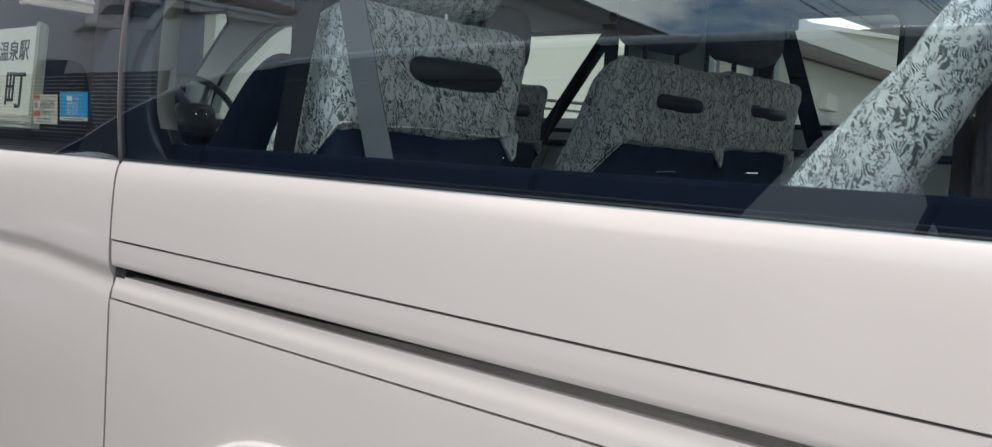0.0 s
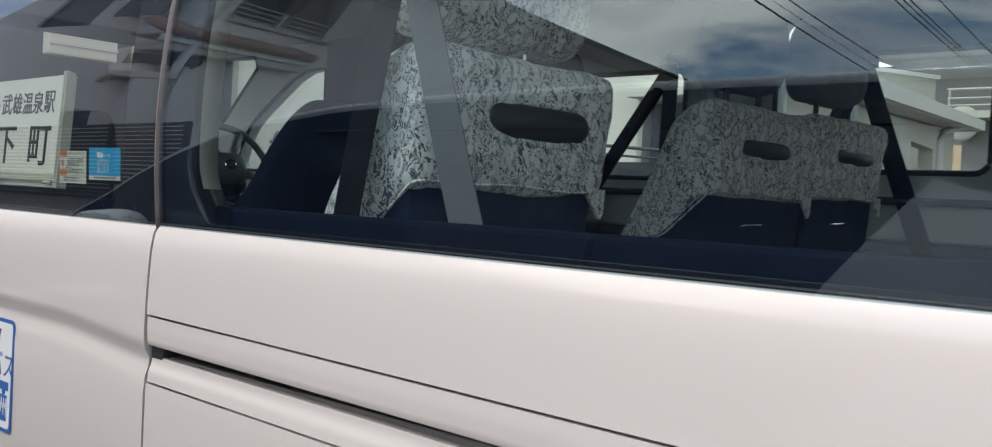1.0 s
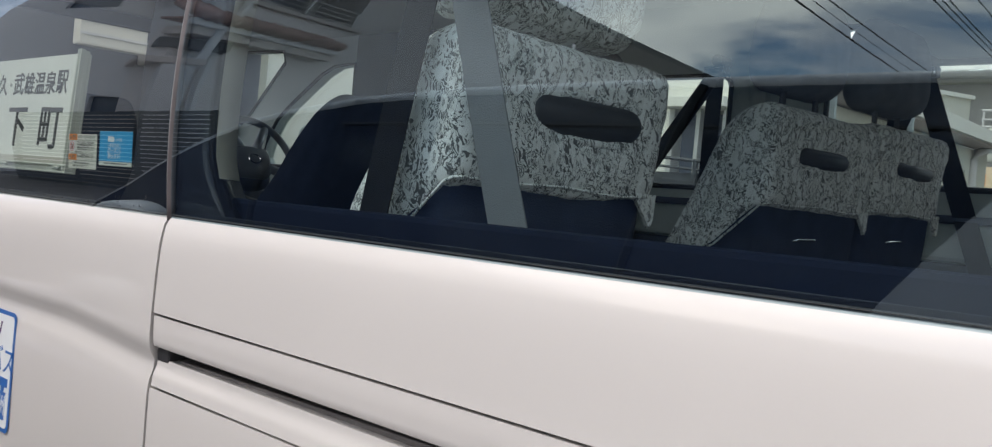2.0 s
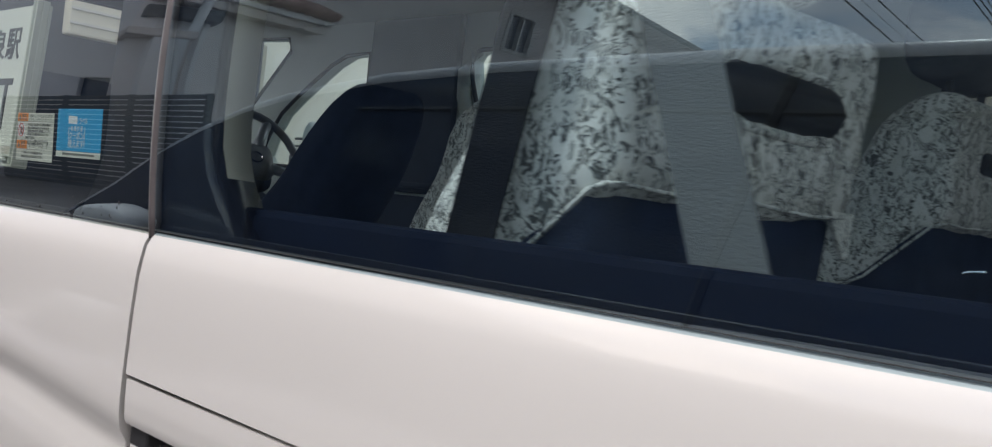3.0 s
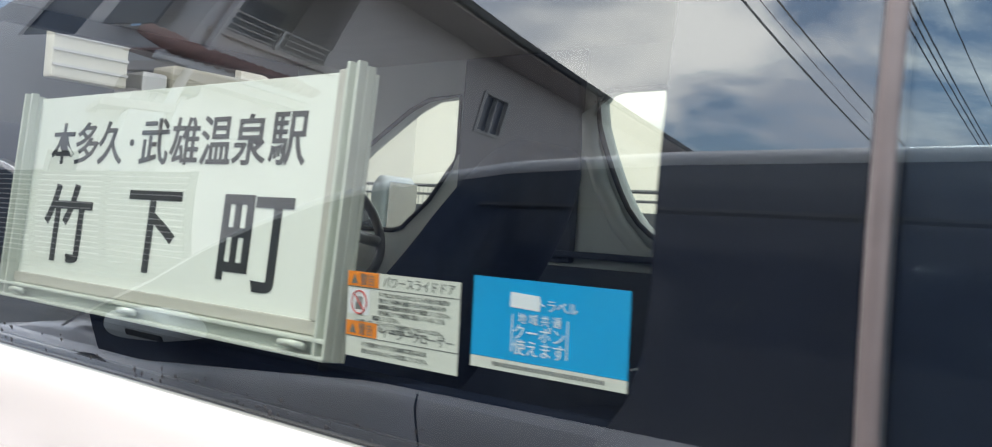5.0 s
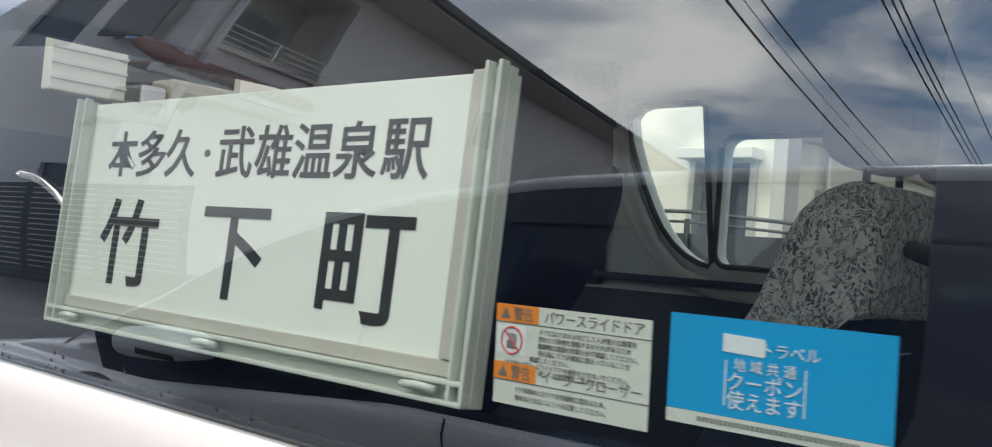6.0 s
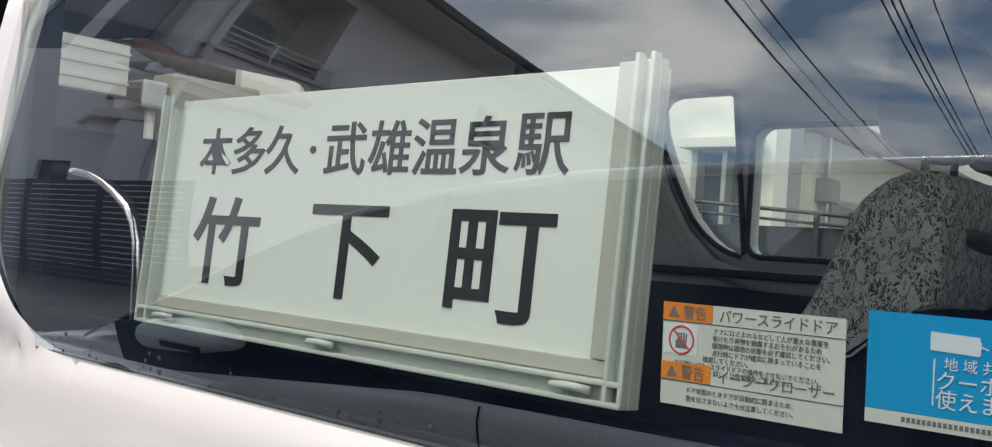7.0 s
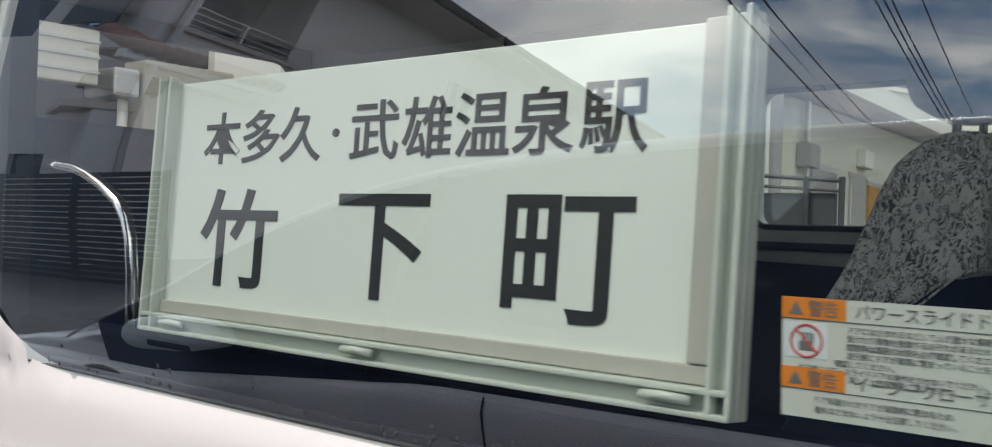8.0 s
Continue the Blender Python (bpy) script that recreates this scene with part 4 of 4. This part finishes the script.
def belt_z(x):
    return 0.80 + 0.035 * min(1.0, (x + 1.8) / 1.8) if x > -1.8 else 0.80 - 0.16 * min(1.0, (-1.8 - x) / 1.2)


bm = bmesh.new()
grid = []
for i in range(70):
    x = -4.15 + 5.5 * i / 69
    zt = belt_z(x)
    col = [(x, -1.26, 0.22), (x, -1.235, 0.40), (x, -1.225, 0.60), (x, -1.235, zt - 0.06), (x, -1.25, zt - 0.02), (x, -1.275, zt)]
    grid.append([bm.verts.new(p) for p in col])
for A, B in zip(grid, grid[1:]):
    for k in range(5):
        bm.faces.new((A[k], B[k], B[k + 1], A[k + 1]))
r = bmesh.ops.extrude_edge_only(bm, edges=[e for e in bm.edges if e.is_boundary])
for v in r["geom"]:
    if isinstance(v, bmesh.types.BMVert):
        v.co.y -= 0.12
bmesh.ops.recalc_face_normals(bm, faces=bm.faces)
part("body_side", bm, CAR_PAINT, car, smooth=True)
for x in (-1.62, -0.36):
    part("door_gap", tube([(x, -1.2335, 0.30), (x, -1.224, 0.60), (x + 0.01, -1.234, 0.75), (x + 0.012, -1.252, 0.80)], 0.003, 5), RUBBER, car)
bm = bmesh.new()
grid = []
for i in range(90):
    x = -3.55 + 4.9 * i / 89
    z = roof_z(x)
    k = min(1.0, max(0.0, (z - 0.8) / 0.8))
    th = 0.022 + 0.028 * k
    grid.append([bm.verts.new(p) for p in ((x, -1.29 - 0.10 * k, z - th), (x, -1.28 - 0.10 * k, z - 0.6 * th), (x, -1.30 - 0.10 * k, z - 0.1 * th), (x, -1.40 - 0.10 * k, z + 0.004), (x, -2.05, z + 0.04 * k), (x, -2.70, z))])
for A, B in zip(grid, grid[1:]):
    for k in range(5):
        bm.faces.new((A[k], B[k], B[k + 1], A[k + 1]))
bmesh.ops.recalc_face_normals(bm, faces=bm.faces)
part("roof", bm, CAR_PAINT, car, "pale silver roof and pillar", smooth=True)
bm = bmesh.new()
grid = []
for i in range(80):
    x = -3.3 + 4.6 * i / 79
    zb, zt = belt_z(x) - 0.01, max(belt_z(x), roof_z(x) - 0.03)
    k = min(1.0, max(0.0, (zt - 0.8) / 0.8))
    grid.append([bm.verts.new((x, -1.28 - 0.115 * k * j / 6, zb + (zt - zb) * j / 6)) for j in range(7)])
for A, B in zip(grid, grid[1:]):
    for k in range(6):
        bm.faces.new((A[k], B[k], B[k + 1], A[k + 1]))
bmesh.ops.recalc_face_normals(bm, faces=bm.faces)
part("side_glass", bm, CAR_GLASS, car, "dark side windows", smooth=True)
for x in (-2.0, -0.35, 0.7):
    part("window_pillar", tube([(x, -1.279, 0.80), (x + 0.10, -1.33, 1.2), (x + 0.18, -1.39, roof_z(x + 0.18) - 0.04)], 0.014, 6), BLACK, car)
bm = bmesh.new()
grid = []
for j in range(15):
    z = 0.79 + 0.88 * j / 14
    k = min(1.0, max(0.0, (z - 0.8) / 0.8))
    x0 = 0.26 + 0.52 * (z - 0.79) + 0.22 * max(0.0, z - 1.28)
    grid.append([bm.verts.new((x0 + (1.36 - x0) * i / 6, -1.272 - 0.115 * k - 0.02 * (i / 6) ** 2, z)) for i in range(7)])
for A, B in zip(grid, grid[1:]):
    for k in range(6):
        bm.faces.new((A[k], B[k], B[k + 1], A[k + 1]))
bmesh.ops.recalc_face_normals(bm, faces=bm.faces)
part("rear_quarter", bm, CAR_PAINT, car, "silver rear quarter and pillar", smooth=True)
part("visor_strip", tube([(-1.5 + 0.1 * k, -1.375, 1.50 + 0.004 * math.sin(k * 0.3)) for k in range(27)], 0.012, 6), BLACK, car)
part("far_side", box(-4.1, 1.35, -2.75, -2.70, 0.25, 0.9, 0.02), CAR_PAINT, car)
part("bonnet", loft(soften([(-4.15, 0.45), (-4.12, 0.66), (-3.5, 0.74), (-3.2, 0.66), (-3.2, 0.3)], 2), ends(-2.7, -1.3, 0.04)), CAR_PAINT, car, smooth=True)
mir = part("door_mirror", loft(soften([(-2.88, 0.80), (-2.84, 0.93), (-2.60, 0.97), (-2.46, 0.93), (-2.46, 0.84), (-2.66, 0.81)], 2), ends(-1.25, -1.10, 0.03, 4)), WHITE_INK, car, "white door mirror", smooth=True)
part("mirror_lamp", box(-2.70, -2.50, -1.105, -1.096, 0.835, 0.862, 0.003), BLACK, mir)
for x in (-3.3, 0.4):
    wheel = part("wheel", tube([(x, -1.24, 0.31), (x, -1.42, 0.31)], 0.31, 28), RUBBER, car, smooth=True)
    part("rim", tube([(x, -1.232, 0.31), (x, -1.30, 0.31)], 0.20, 20), CHROME, wheel)

# ---- three-storey building behind the car ----
PHI = 0.380
FAC_AT = (-13.9 + 0.85 * math.sin(PHI), 0.85 * math.cos(PHI))
FAC = Matrix(((-math.sin(PHI), math.cos(PHI), 0, FAC_AT[0]), (-math.cos(PHI), -math.sin(PHI), 0, FAC_AT[1]), (0, 0, 1, 0), (0, 0, 0, 1)))
block = thing("apartment_building", "beige stucco three-storey building with balconies and dark eaves", "building", at=FAC)
# local: x along the long side, y outward, z up
part("wall", slab([(10.7, 0), (60, 0), (60, 11.4), (10.7, 11.4)], [[(11.0, 7.7), (15.6, 7.7), (15.6, 11.0), (11.0, 11.0)], [(25.9, 7.45), (28.1, 7.45), (28.1, 9.55), (25.9, 9.55)], [(45, 8.6), (48, 8.6), (48, 10.0), (45, 10.0)]], -0.3, 0.0), STUCCO, block)
end_wall = part("end_wall", slab([(0, 0), (6.4, 0), (6.4, 7.2), (5.4, 9.3), (5.4, 12.0), (0, 12.0)], [[(0.7, 7.6), (2.0, 7.45), (2.0, 9.6), (0.7, 9.6)], [(3.0, 7.2), (4.6, 7.2), (4.6, 9.3), (3.0, 9.3)], [(0.4, 2.6), (2.0, 2.6), (2.0, 3.25), (0.4, 3.25)]], 0, 0.3), STUCCO_PALE, block)
END = Matrix(((0, -1, 0, 10.7), (-1, 0, 0, 0), (0, 0, 1, 0), (0, 0, 0, 1)))
end_wall.matrix_local = END
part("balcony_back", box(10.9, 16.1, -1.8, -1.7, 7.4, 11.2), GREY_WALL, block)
part("balcony_side", box(16.0, 16.2, -1.8, -0.3, 7.4, 11.2), STUCCO, block)
part("balcony_side", box(10.75, 10.95, -1.8, -0.3, 7.4, 11.2), STUCCO, block)
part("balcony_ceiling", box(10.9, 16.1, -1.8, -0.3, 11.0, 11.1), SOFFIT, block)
part("balcony_floor", box(10.9, 16.1, -1.8, -0.3, 7.4, 7.58), SOFFIT, block)
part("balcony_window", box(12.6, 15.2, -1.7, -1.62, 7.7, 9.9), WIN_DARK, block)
rl = part("balcony_railing", tube([(10.95, 0.06, 8.33), (15.6, 0.06, 8.33)], 0.03, 6), RAILING, block, "pale painted balcony railing")
for z in (7.72, 7.91, 8.12):
    part("rail", tube([(10.95, 0.06, z), (15.6, 0.06, z)], 0.022, 6), RAILING, rl)
for x in (11.1, 13.2, 15.4):
    part("post", box(x - 0.05, x + 0.05, 0.02, 0.10, 7.65, 8.35), RAILING, rl)
part("balcony_edge", box(10.7, 16.0, 0.0, 0.12, 7.46, 7.60), SOFFIT, block)
small = part("small_window", box(25.95, 28.05, -0.16, -0.10, 7.5, 9.5), WIN_DARK, block)
for x0, x1, z0, z1 in ((25.7, 28.3, 7.3, 7.48), (25.7, 28.3, 9.5, 9.65), (25.7, 25.95, 7.4, 9.6), (28.05, 28.3, 7.4, 9.6), (26.95, 27.07, 7.5, 9.5)):
    part("window_frame", box(x0, x1, -0.12, 0.06, z0, z1), RAILING, small)
part("upper_window", box(45, 48, -0.16, -0.1, 8.6, 10), WIN_DARK, block)
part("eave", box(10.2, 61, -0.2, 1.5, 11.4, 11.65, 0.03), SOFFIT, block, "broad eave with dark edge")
part("gutter", box(10.2, 61, 1.5, 1.68, 11.5, 11.82, 0.04), DARK_ROOF, block)
roof = bmesh.new()
vs = [roof.verts.new(p) for p in ((10.0, 1.6, 11.8), (61, 1.6, 11.8), (61, -6, 14.4), (10.0, -6, 14.4), (10.0, 1.6, 11.7), (61, 1.6, 11.7), (61, -6, 14.3), (10, -6, 14.3))]
for f in ((0, 1, 2, 3), (7, 6, 5, 4), (0, 4, 5, 1), (1, 5, 6, 2), (2, 6, 7, 3), (3, 7, 4, 0)):
    roof.faces.new([vs[k] for k in f])
part("roof", roof, DARK_ROOF, block)


def end_part(name, x0, x1, y0, y1, z0, z1, m):
    o = part(name, box(x0, x1, y0, y1, z0, z1), m, block)
    o.matrix_local = END
    return o


end_part("end_window", 3.0, 4.6, 0.12, 0.18, 7.2, 9.3, WIN_DARK)
for z in (7.2, 8.2, 9.2):
    end_part("window_frame", 2.95, 4.65, -0.05, 0.12, z - 0.05, z + 0.05, RAILING)
for x in (3.0, 3.5, 4.05, 4.6):
    end_part("window_frame", x - 0.04, x + 0.04, -0.05, 0.12, 7.2, 9.3, RAILING)
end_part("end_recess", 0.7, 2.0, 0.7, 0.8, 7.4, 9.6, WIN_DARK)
for z in (7.5, 7.75, 8.0):
    end_part("end_rail", 0.7, 2.05, -0.08, -0.02, z, z + 0.06, RAILING)
end_part("low_window", 0.4, 2.0, 0.12, 0.18, 2.6, 3.25, WIN_DARK)
end_part("corner_pipe", -0.25, -0.10, -0.25, -0.10, 0, 11.4, STUCCO_PALE)
# tiled porch roof
porch = thing("porch", "tiled porch roof with pale fascia and a drain pipe", "porch", at=FAC @ Matrix.Translation((9.4, 0.45, 0)))
part("fascia", box(-0.1, 5.4, -0.1, 0.1, 6.0, 6.26, 0.02), STUCCO_PALE, porch)
part("porch_wall", box(0.5, 5.2, -1.2, -0.6, 0, 6.05), STUCCO, porch)
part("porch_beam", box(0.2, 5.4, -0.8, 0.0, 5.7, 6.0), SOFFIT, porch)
for k in range(15):
    b = bmesh.new()
    x = 0.15 + k * 0.36
    add_tube(b, [(x, 0.24, 6.33), (x, -0.25, 6.62), (x, -0.9, 7.05)], 0.19, 8)
    part("roof_tile", b, ROOF_TILE, porch, smooth=True)
part("roof_bed", box(-0.05, 5.4, -0.9, 0.2, 6.27, 6.33), ROOF_TILE, porch)
part("drain_pipe", tube([(0.9, 0.05, 6.05), (0.9, 0.0, 4.6), (0.75, -0.2, 4.3), (0.75, -0.25, 0)], 0.11, 8), STUCCO_PALE, porch, smooth=True)
# low tiled roof and slatted shutter fence at the end of the building
lean = thing("garage", "low garage with dark roof edge and slatted shutter", "garage", at=pose(-16.5, -8.0, 0, 0, 0, 20))
part("wall", box(-6, 0, -0.6, 0.0, 0, 4.4), STUCCO_PALE, lean)
part("roof", box(-6.3, -0.4, -0.8, 0.5, 4.5, 4.75, 0.04), SOFFIT, lean)
part("roof_edge", box(-6.3, -0.9, -1.2, 0.3, 5.2, 5.6, 0.05), DARK_ROOF, lean)
fence = thing("slatted_fence", "dark brown fence of horizontal slats", "fence", at=pose(-10.5, -6.0, 0))
for k in range(19):
    part("slat", box(-6.5, 0, -0.02, 0.02, 0.12 * k + 0.02, 0.12 * k + 0.115, 0.004), FENCE_DARK, fence)
for x in (-6.4, -4.2, -2.1, -0.05):
    part("post", box(x - 0.05, x + 0.05, -0.08, -0.02, 0, 2.3), FENCE_DARK, fence)

# ---- cables overhead on the street side ----
for p0, p1, r in (((-8.7, -13.0, 9), (-13.4, -29.3, 9), 0.030), ((-8.2, -13.3, 9), (-13.1, -31.6, 9), 0.022), ((-6.45, -13.9, 9), (-10.6, -31.3, 9), 0.018),
                  ((-6.20, -14.0, 9), (-10.3, -31.4, 9), 0.018), ((-6.32, -13.95, 9.02), (-10.45, -31.35, 9.02), 0.018), ((-5.75, -14.2, 9), (-9.5, -30.7, 9), 0.014),
                  ((-8.45, -13.15, 9), (-13.25, -30.4, 9), 0.010)):
    a, b = Vector(p0), Vector(p1)
    d = b - a
    pts = [a + d * (-1.2 + 3.6 * k / 30) for k in range(31)]
    tagged(part("power_cable", tube(pts, r, 6), CABLE), "black overhead power cable against the sky", "cable", "overhead cables")

# ---- houses beyond the far windows ----
H1 = Matrix(((-0.181, 0.983, 0, -6.2), (0.983, 0.181, 0, 14.3), (0, 0, 1, 0), (0, 0, 0, 1)))
house = thing("low_house", "cream single-storey house with pale fascia, doors and parapet", "house", at=H1)
# local: x along the wall away from the minibus, y towards it
part("wall", slab([(-2.5, 0), (11.3, 0), (11.3, 3.75), (-2.5, 3.2)], [[(6.5, 0.0), (8.8, 0.0), (8.8, 3.15), (6.5, 3.15)]], -0.3, 0.0), CREAM_WALL, house)
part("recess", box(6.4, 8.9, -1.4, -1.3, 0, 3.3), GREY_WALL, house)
part("fascia", loft([(-2.9, 3.25), (11.8, 3.85), (11.8, 4.08), (-2.9, 3.55)], [(0.5, 0), (0.62, 0)]), WHITE_WALL, house)
part("soffit", loft([(-2.9, 3.22), (11.8, 3.82), (11.8, 3.86), (-2.9, 3.26)], [(-0.1, 0), (0.52, 0)]), SOFFIT, house)
part("parapet", slab([(1.0, 3.5), (11.9, 3.9), (11.9, 5.15), (1.0, 3.98)], [], -0.9, -0.6), CREAM_WALL, house)
part("parapet_cap", loft([(1.0, 3.98), (11.9, 5.15), (11.9, 5.25), (1.0, 4.06)], [(-1.0, 0), (-0.5, 0)]), WHITE_WALL, house)
part("roof", loft([(-2.9, 3.5), (11.8, 4.0), (11.8, 4.05), (-2.9, 3.55)], [(-6, 0), (0.6, 0)]), ALU, house)
for x0, x1, z1, m in ((-1.63, -0.1, 2.40, GREY_WALL), (0.95, 2.1, 2.42, ALU), (2.38, 3.95, 2.38, WOODY)):
    d = part("door", box(x0, x1, 0.0, 0.05, 0.0 if m is not WOODY else 1.2, z1, 0.01), m, house)
    part("door_frame", box(x0 - 0.08, x1 + 0.08, 0.0, 0.035, z1, z1 + 0.08), ALU, d)
part("meter_box", box(-2.35, -1.85, 0.0, 0.2, 2.35, 2.65, 0.02), GREY_WALL, house)
part("conduit", tube([(-2.1, 0.08, 3.2), (-2.1, 0.08, 0.2)], 0.04, 6), ALU, house)
part("drain_pipe", tube([(9.9, 0.45, 3.8), (9.4, 0.1, 3.6), (9.3, 0.06, 3.4), (9.3, 0.06, 0)], 0.09, 8), RAILING, house, smooth=True)
part("vent_cover", box(1.5, 2.2, 0, 0.14, 2.62, 2.90, 0.02), WHITE_WALL, house)
# white house with a sliding window
white = thing("white_house", "white sided house with an aluminium sliding window", "house", at=pose(-4.83, 9.0, 0))
part("wall", slab([(0, 0), (-10.5, 0), (-10.5, 6.5), (0, 6.5)], [[(-0.87, 0.7), (-0.20, 0.7), (-0.20, 2.60), (-0.87, 2.60)]], 0, 0.3), WHITE_WALL, white)
part("side", box(-0.3, 0.0, 0.3, 0.6, 0, 6.5), GREY_WALL, white)
win = part("sliding_window", box(-0.85, -0.22, 0.12, 0.16, 0.7, 2.58), WIN_DARK, white)
for x0, x1 in ((-0.92, -0.85), (-0.56, -0.51), (-0.22, -0.15)):
    part("window_frame", box(x0, x1, -0.05, 0.12, 0.7, 2.62, 0.005), ALU, win)
part("window_hood", box(-0.97, -0.10, -0.25, 0.0, 2.62, 2.73, 0.01), WHITE_WALL, win)
# board fence with rail
yard = thing("yard_fence", "dark board fence with a steel handrail on top", "fence", at=pose(0, 4.5, 0))
for k in range(9):
    part("board", box(-6.5, -2.15, 0, 0.03, 0.1 + k * 0.17, 0.1 + k * 0.17 + 0.163, 0.004), FENCE_DARK, yard)
for x in (-6.2, -4.6, -2.97, -2.29, -2.11):
    part("post", tube([(x, -0.02, 0), (x, -0.02, 1.70)], 0.016, 6), FENCE_DARK, yard)
part("handrail", tube([(-6.4, -0.02, 1.76), (-2.97, -0.02, 1.74), (-2.1, -0.02, 1.68)], 0.012, 6), FENCE_DARK, yard)
part("handrail", tube([(-6.4, -0.02, 1.70), (-2.97, -0.02, 1.685), (-2.1, -0.02, 1.63)], 0.009, 6), FENCE_DARK, yard)
mesh = bmesh.new()
for k in range(60):
    x = -6.5 + 0.045 * k
    add_box(mesh, x, x + 0.006, 0.03, 0.036, 1.62, 1.75)
part("mesh_panel", mesh, ALU, yard)
# house with balcony further back
back = thing("balcony_house", "grey house with balcony, pale roof and satellite dish", "house", at=pose(-10.2, 30, 0))
part("wall", box(-4, 14, 0, 6, 0, 6.2), GREY_WALL, back)
part("upper_wall", box(-1.5, 14, 0.3, 6, 4.9, 6.4), CREAM_WALL, back)
part("roof", box(-2.2, 15, -1.2, 7, 6.4, 6.62, 0.03), WHITE_WALL, back)
part("balcony_slab", box(0.4, 6, -1.0, 0.0, 4.5, 4.7), CREAM_WALL, back)
rl = part("balcony_railing", tube([(0.4, -0.98, 5.3), (6, -0.98, 5.3)], 0.04, 6), RAILING, back)
for z in (4.85, 5.05):
    part("rail", tube([(0.4, -0.98, z), (6, -0.98, z)], 0.03, 6), RAILING, rl)
for x in (0.45, 2.0, 3.6, 5.2):
    part("post", tube([(x, -0.98, 4.7), (x, -0.98, 5.3)], 0.03, 6), RAILING, rl)
dish = bmesh.new()
bmesh.ops.create_uvsphere(dish, u_segments=20, v_segments=12, radius=0.5)
for v in dish.verts:
    v.co.y *= 0.25
    v.co += Vector((0.65, -0.5, 4.4))
part("satellite_dish", dish, WHITE_WALL, back, smooth=True)
part("dish_arm", tube([(0.65, -0.4, 4.4), (0.65, 0.0, 4.0)], 0.04, 6), ALU, back)
banner = thing("banner", "tall cream advertising banner with orange marks", "banner", at=pose(-9.6, 28.5, 0))
part("pole", tube([(-0.45, 0, 0), (-0.45, 0, 4.2)], 0.03, 6), ALU, banner)
part("cloth", box(-0.45, 0.45, -0.01, 0.01, 1.5, 3.7), BANNER, banner)
for k in range(4):
    part("print_bar", box(-0.25, 0.25, -0.02, -0.01, 1.75 + 0.48 * k, 2.05 + 0.48 * k), ORANGE, banner)
# fence of uprights by the house
pickets = thing("picket_fence", "weathered upright board fence", "fence", at=pose(-9.2, 27.5, 0))
for k in range(14):
    part("picket", box(k * 0.32, k * 0.32 + 0.25, 0, 0.05, 0, 2.9 + 0.05 * (k % 3), 0.01), GREY_WALL, pickets)
# low far skyline
rg = random.Random(3)
tree_line = thing("distant_houses", "row of distant pale houses", "houses")
for k in range(16):
    a = radians(20 + k * 10)
    cx, cy = 70 * math.cos(a), 70 * math.sin(a)
    h = 5 + 3 * rg.random()
    part("house_block", box(cx - 5, cx + 5, cy - 4, cy + 4, 0, h, 0.1), CREAM_WALL if k % 2 else GREY_WALL, tree_line)
    part("house_roof", loft([(cx - 5.5, h), (cx + 5.5, h), (cx, h + 2.2)], [(cy - 4.5, 0), (cy + 4.5, 0)]), DARK_ROOF, tree_line)
# yard ahead of the windscreen
ahead = thing("front_house", "cream porch and white canopy before an added dark backdrop wall", "house", at=pose(-8.0, 0, 0))
# added backdrop, dark so that the windscreen opening merges with the front trim
part("wall", box(-0.9, -0.6, 1.2, 7.6, 0, 4.2), FENCE_DARK, ahead)
part("porch_panel", box(-0.45, -0.1, 4.3, 5.2, 0, 2.74, 0.03), mat("tan_wall", (0.37, 0.36, 0.29), 0.85, spots=0.08, scale=0.6, fine=25, bump=0.3), ahead, "cream porch panel")
part("canopy", box(-0.05, 0.1, 3.15, 3.78, 2.43, 2.95, 0.02), CREAM_WALL, ahead, "white ribbed canopy")
for z in (2.52, 2.64, 2.76, 2.88):
    part("canopy_rib", box(0.1, 0.115, 3.15, 3.78, z, z + 0.02), ALU, ahead)
part("meter_box", box(-0.6, -0.1, 4.02, 4.26, 2.40, 2.64, 0.03), ALU, ahead)
part("pipe", tube([(-0.3, 4.22, 2.5), (-0.3, 4.22, 0.0)], 0.045, 8), WHITE_WALL, ahead, smooth=True)
part("side_wall", box(-0.9, -0.5, 5.25, 7.6, 0, 3.6), WHITE_WALL, ahead)
# right door mirror
mirror = thing("door_mirror", "white rimmed door mirror outside the driver window", "mirror", at=pose(-2.36, 1.86, 1.47))
part("shell", loft(soften([(-0.05, -0.10), (0.03, -0.10), (0.035, 0.10), (-0.04, 0.10)], 2), ends(-0.075, 0.075, 0.02)), WHITE_INK, mirror, smooth=True)
part("mirror_face", box(0.036, 0.039, -0.06, 0.06, -0.08, 0.08, 0.001), CHROME, mirror)
part("arm", tube([(-0.02, -0.075, -0.06), (-0.02, -0.11, -0.08)], 0.02, 8), BLACK, mirror)
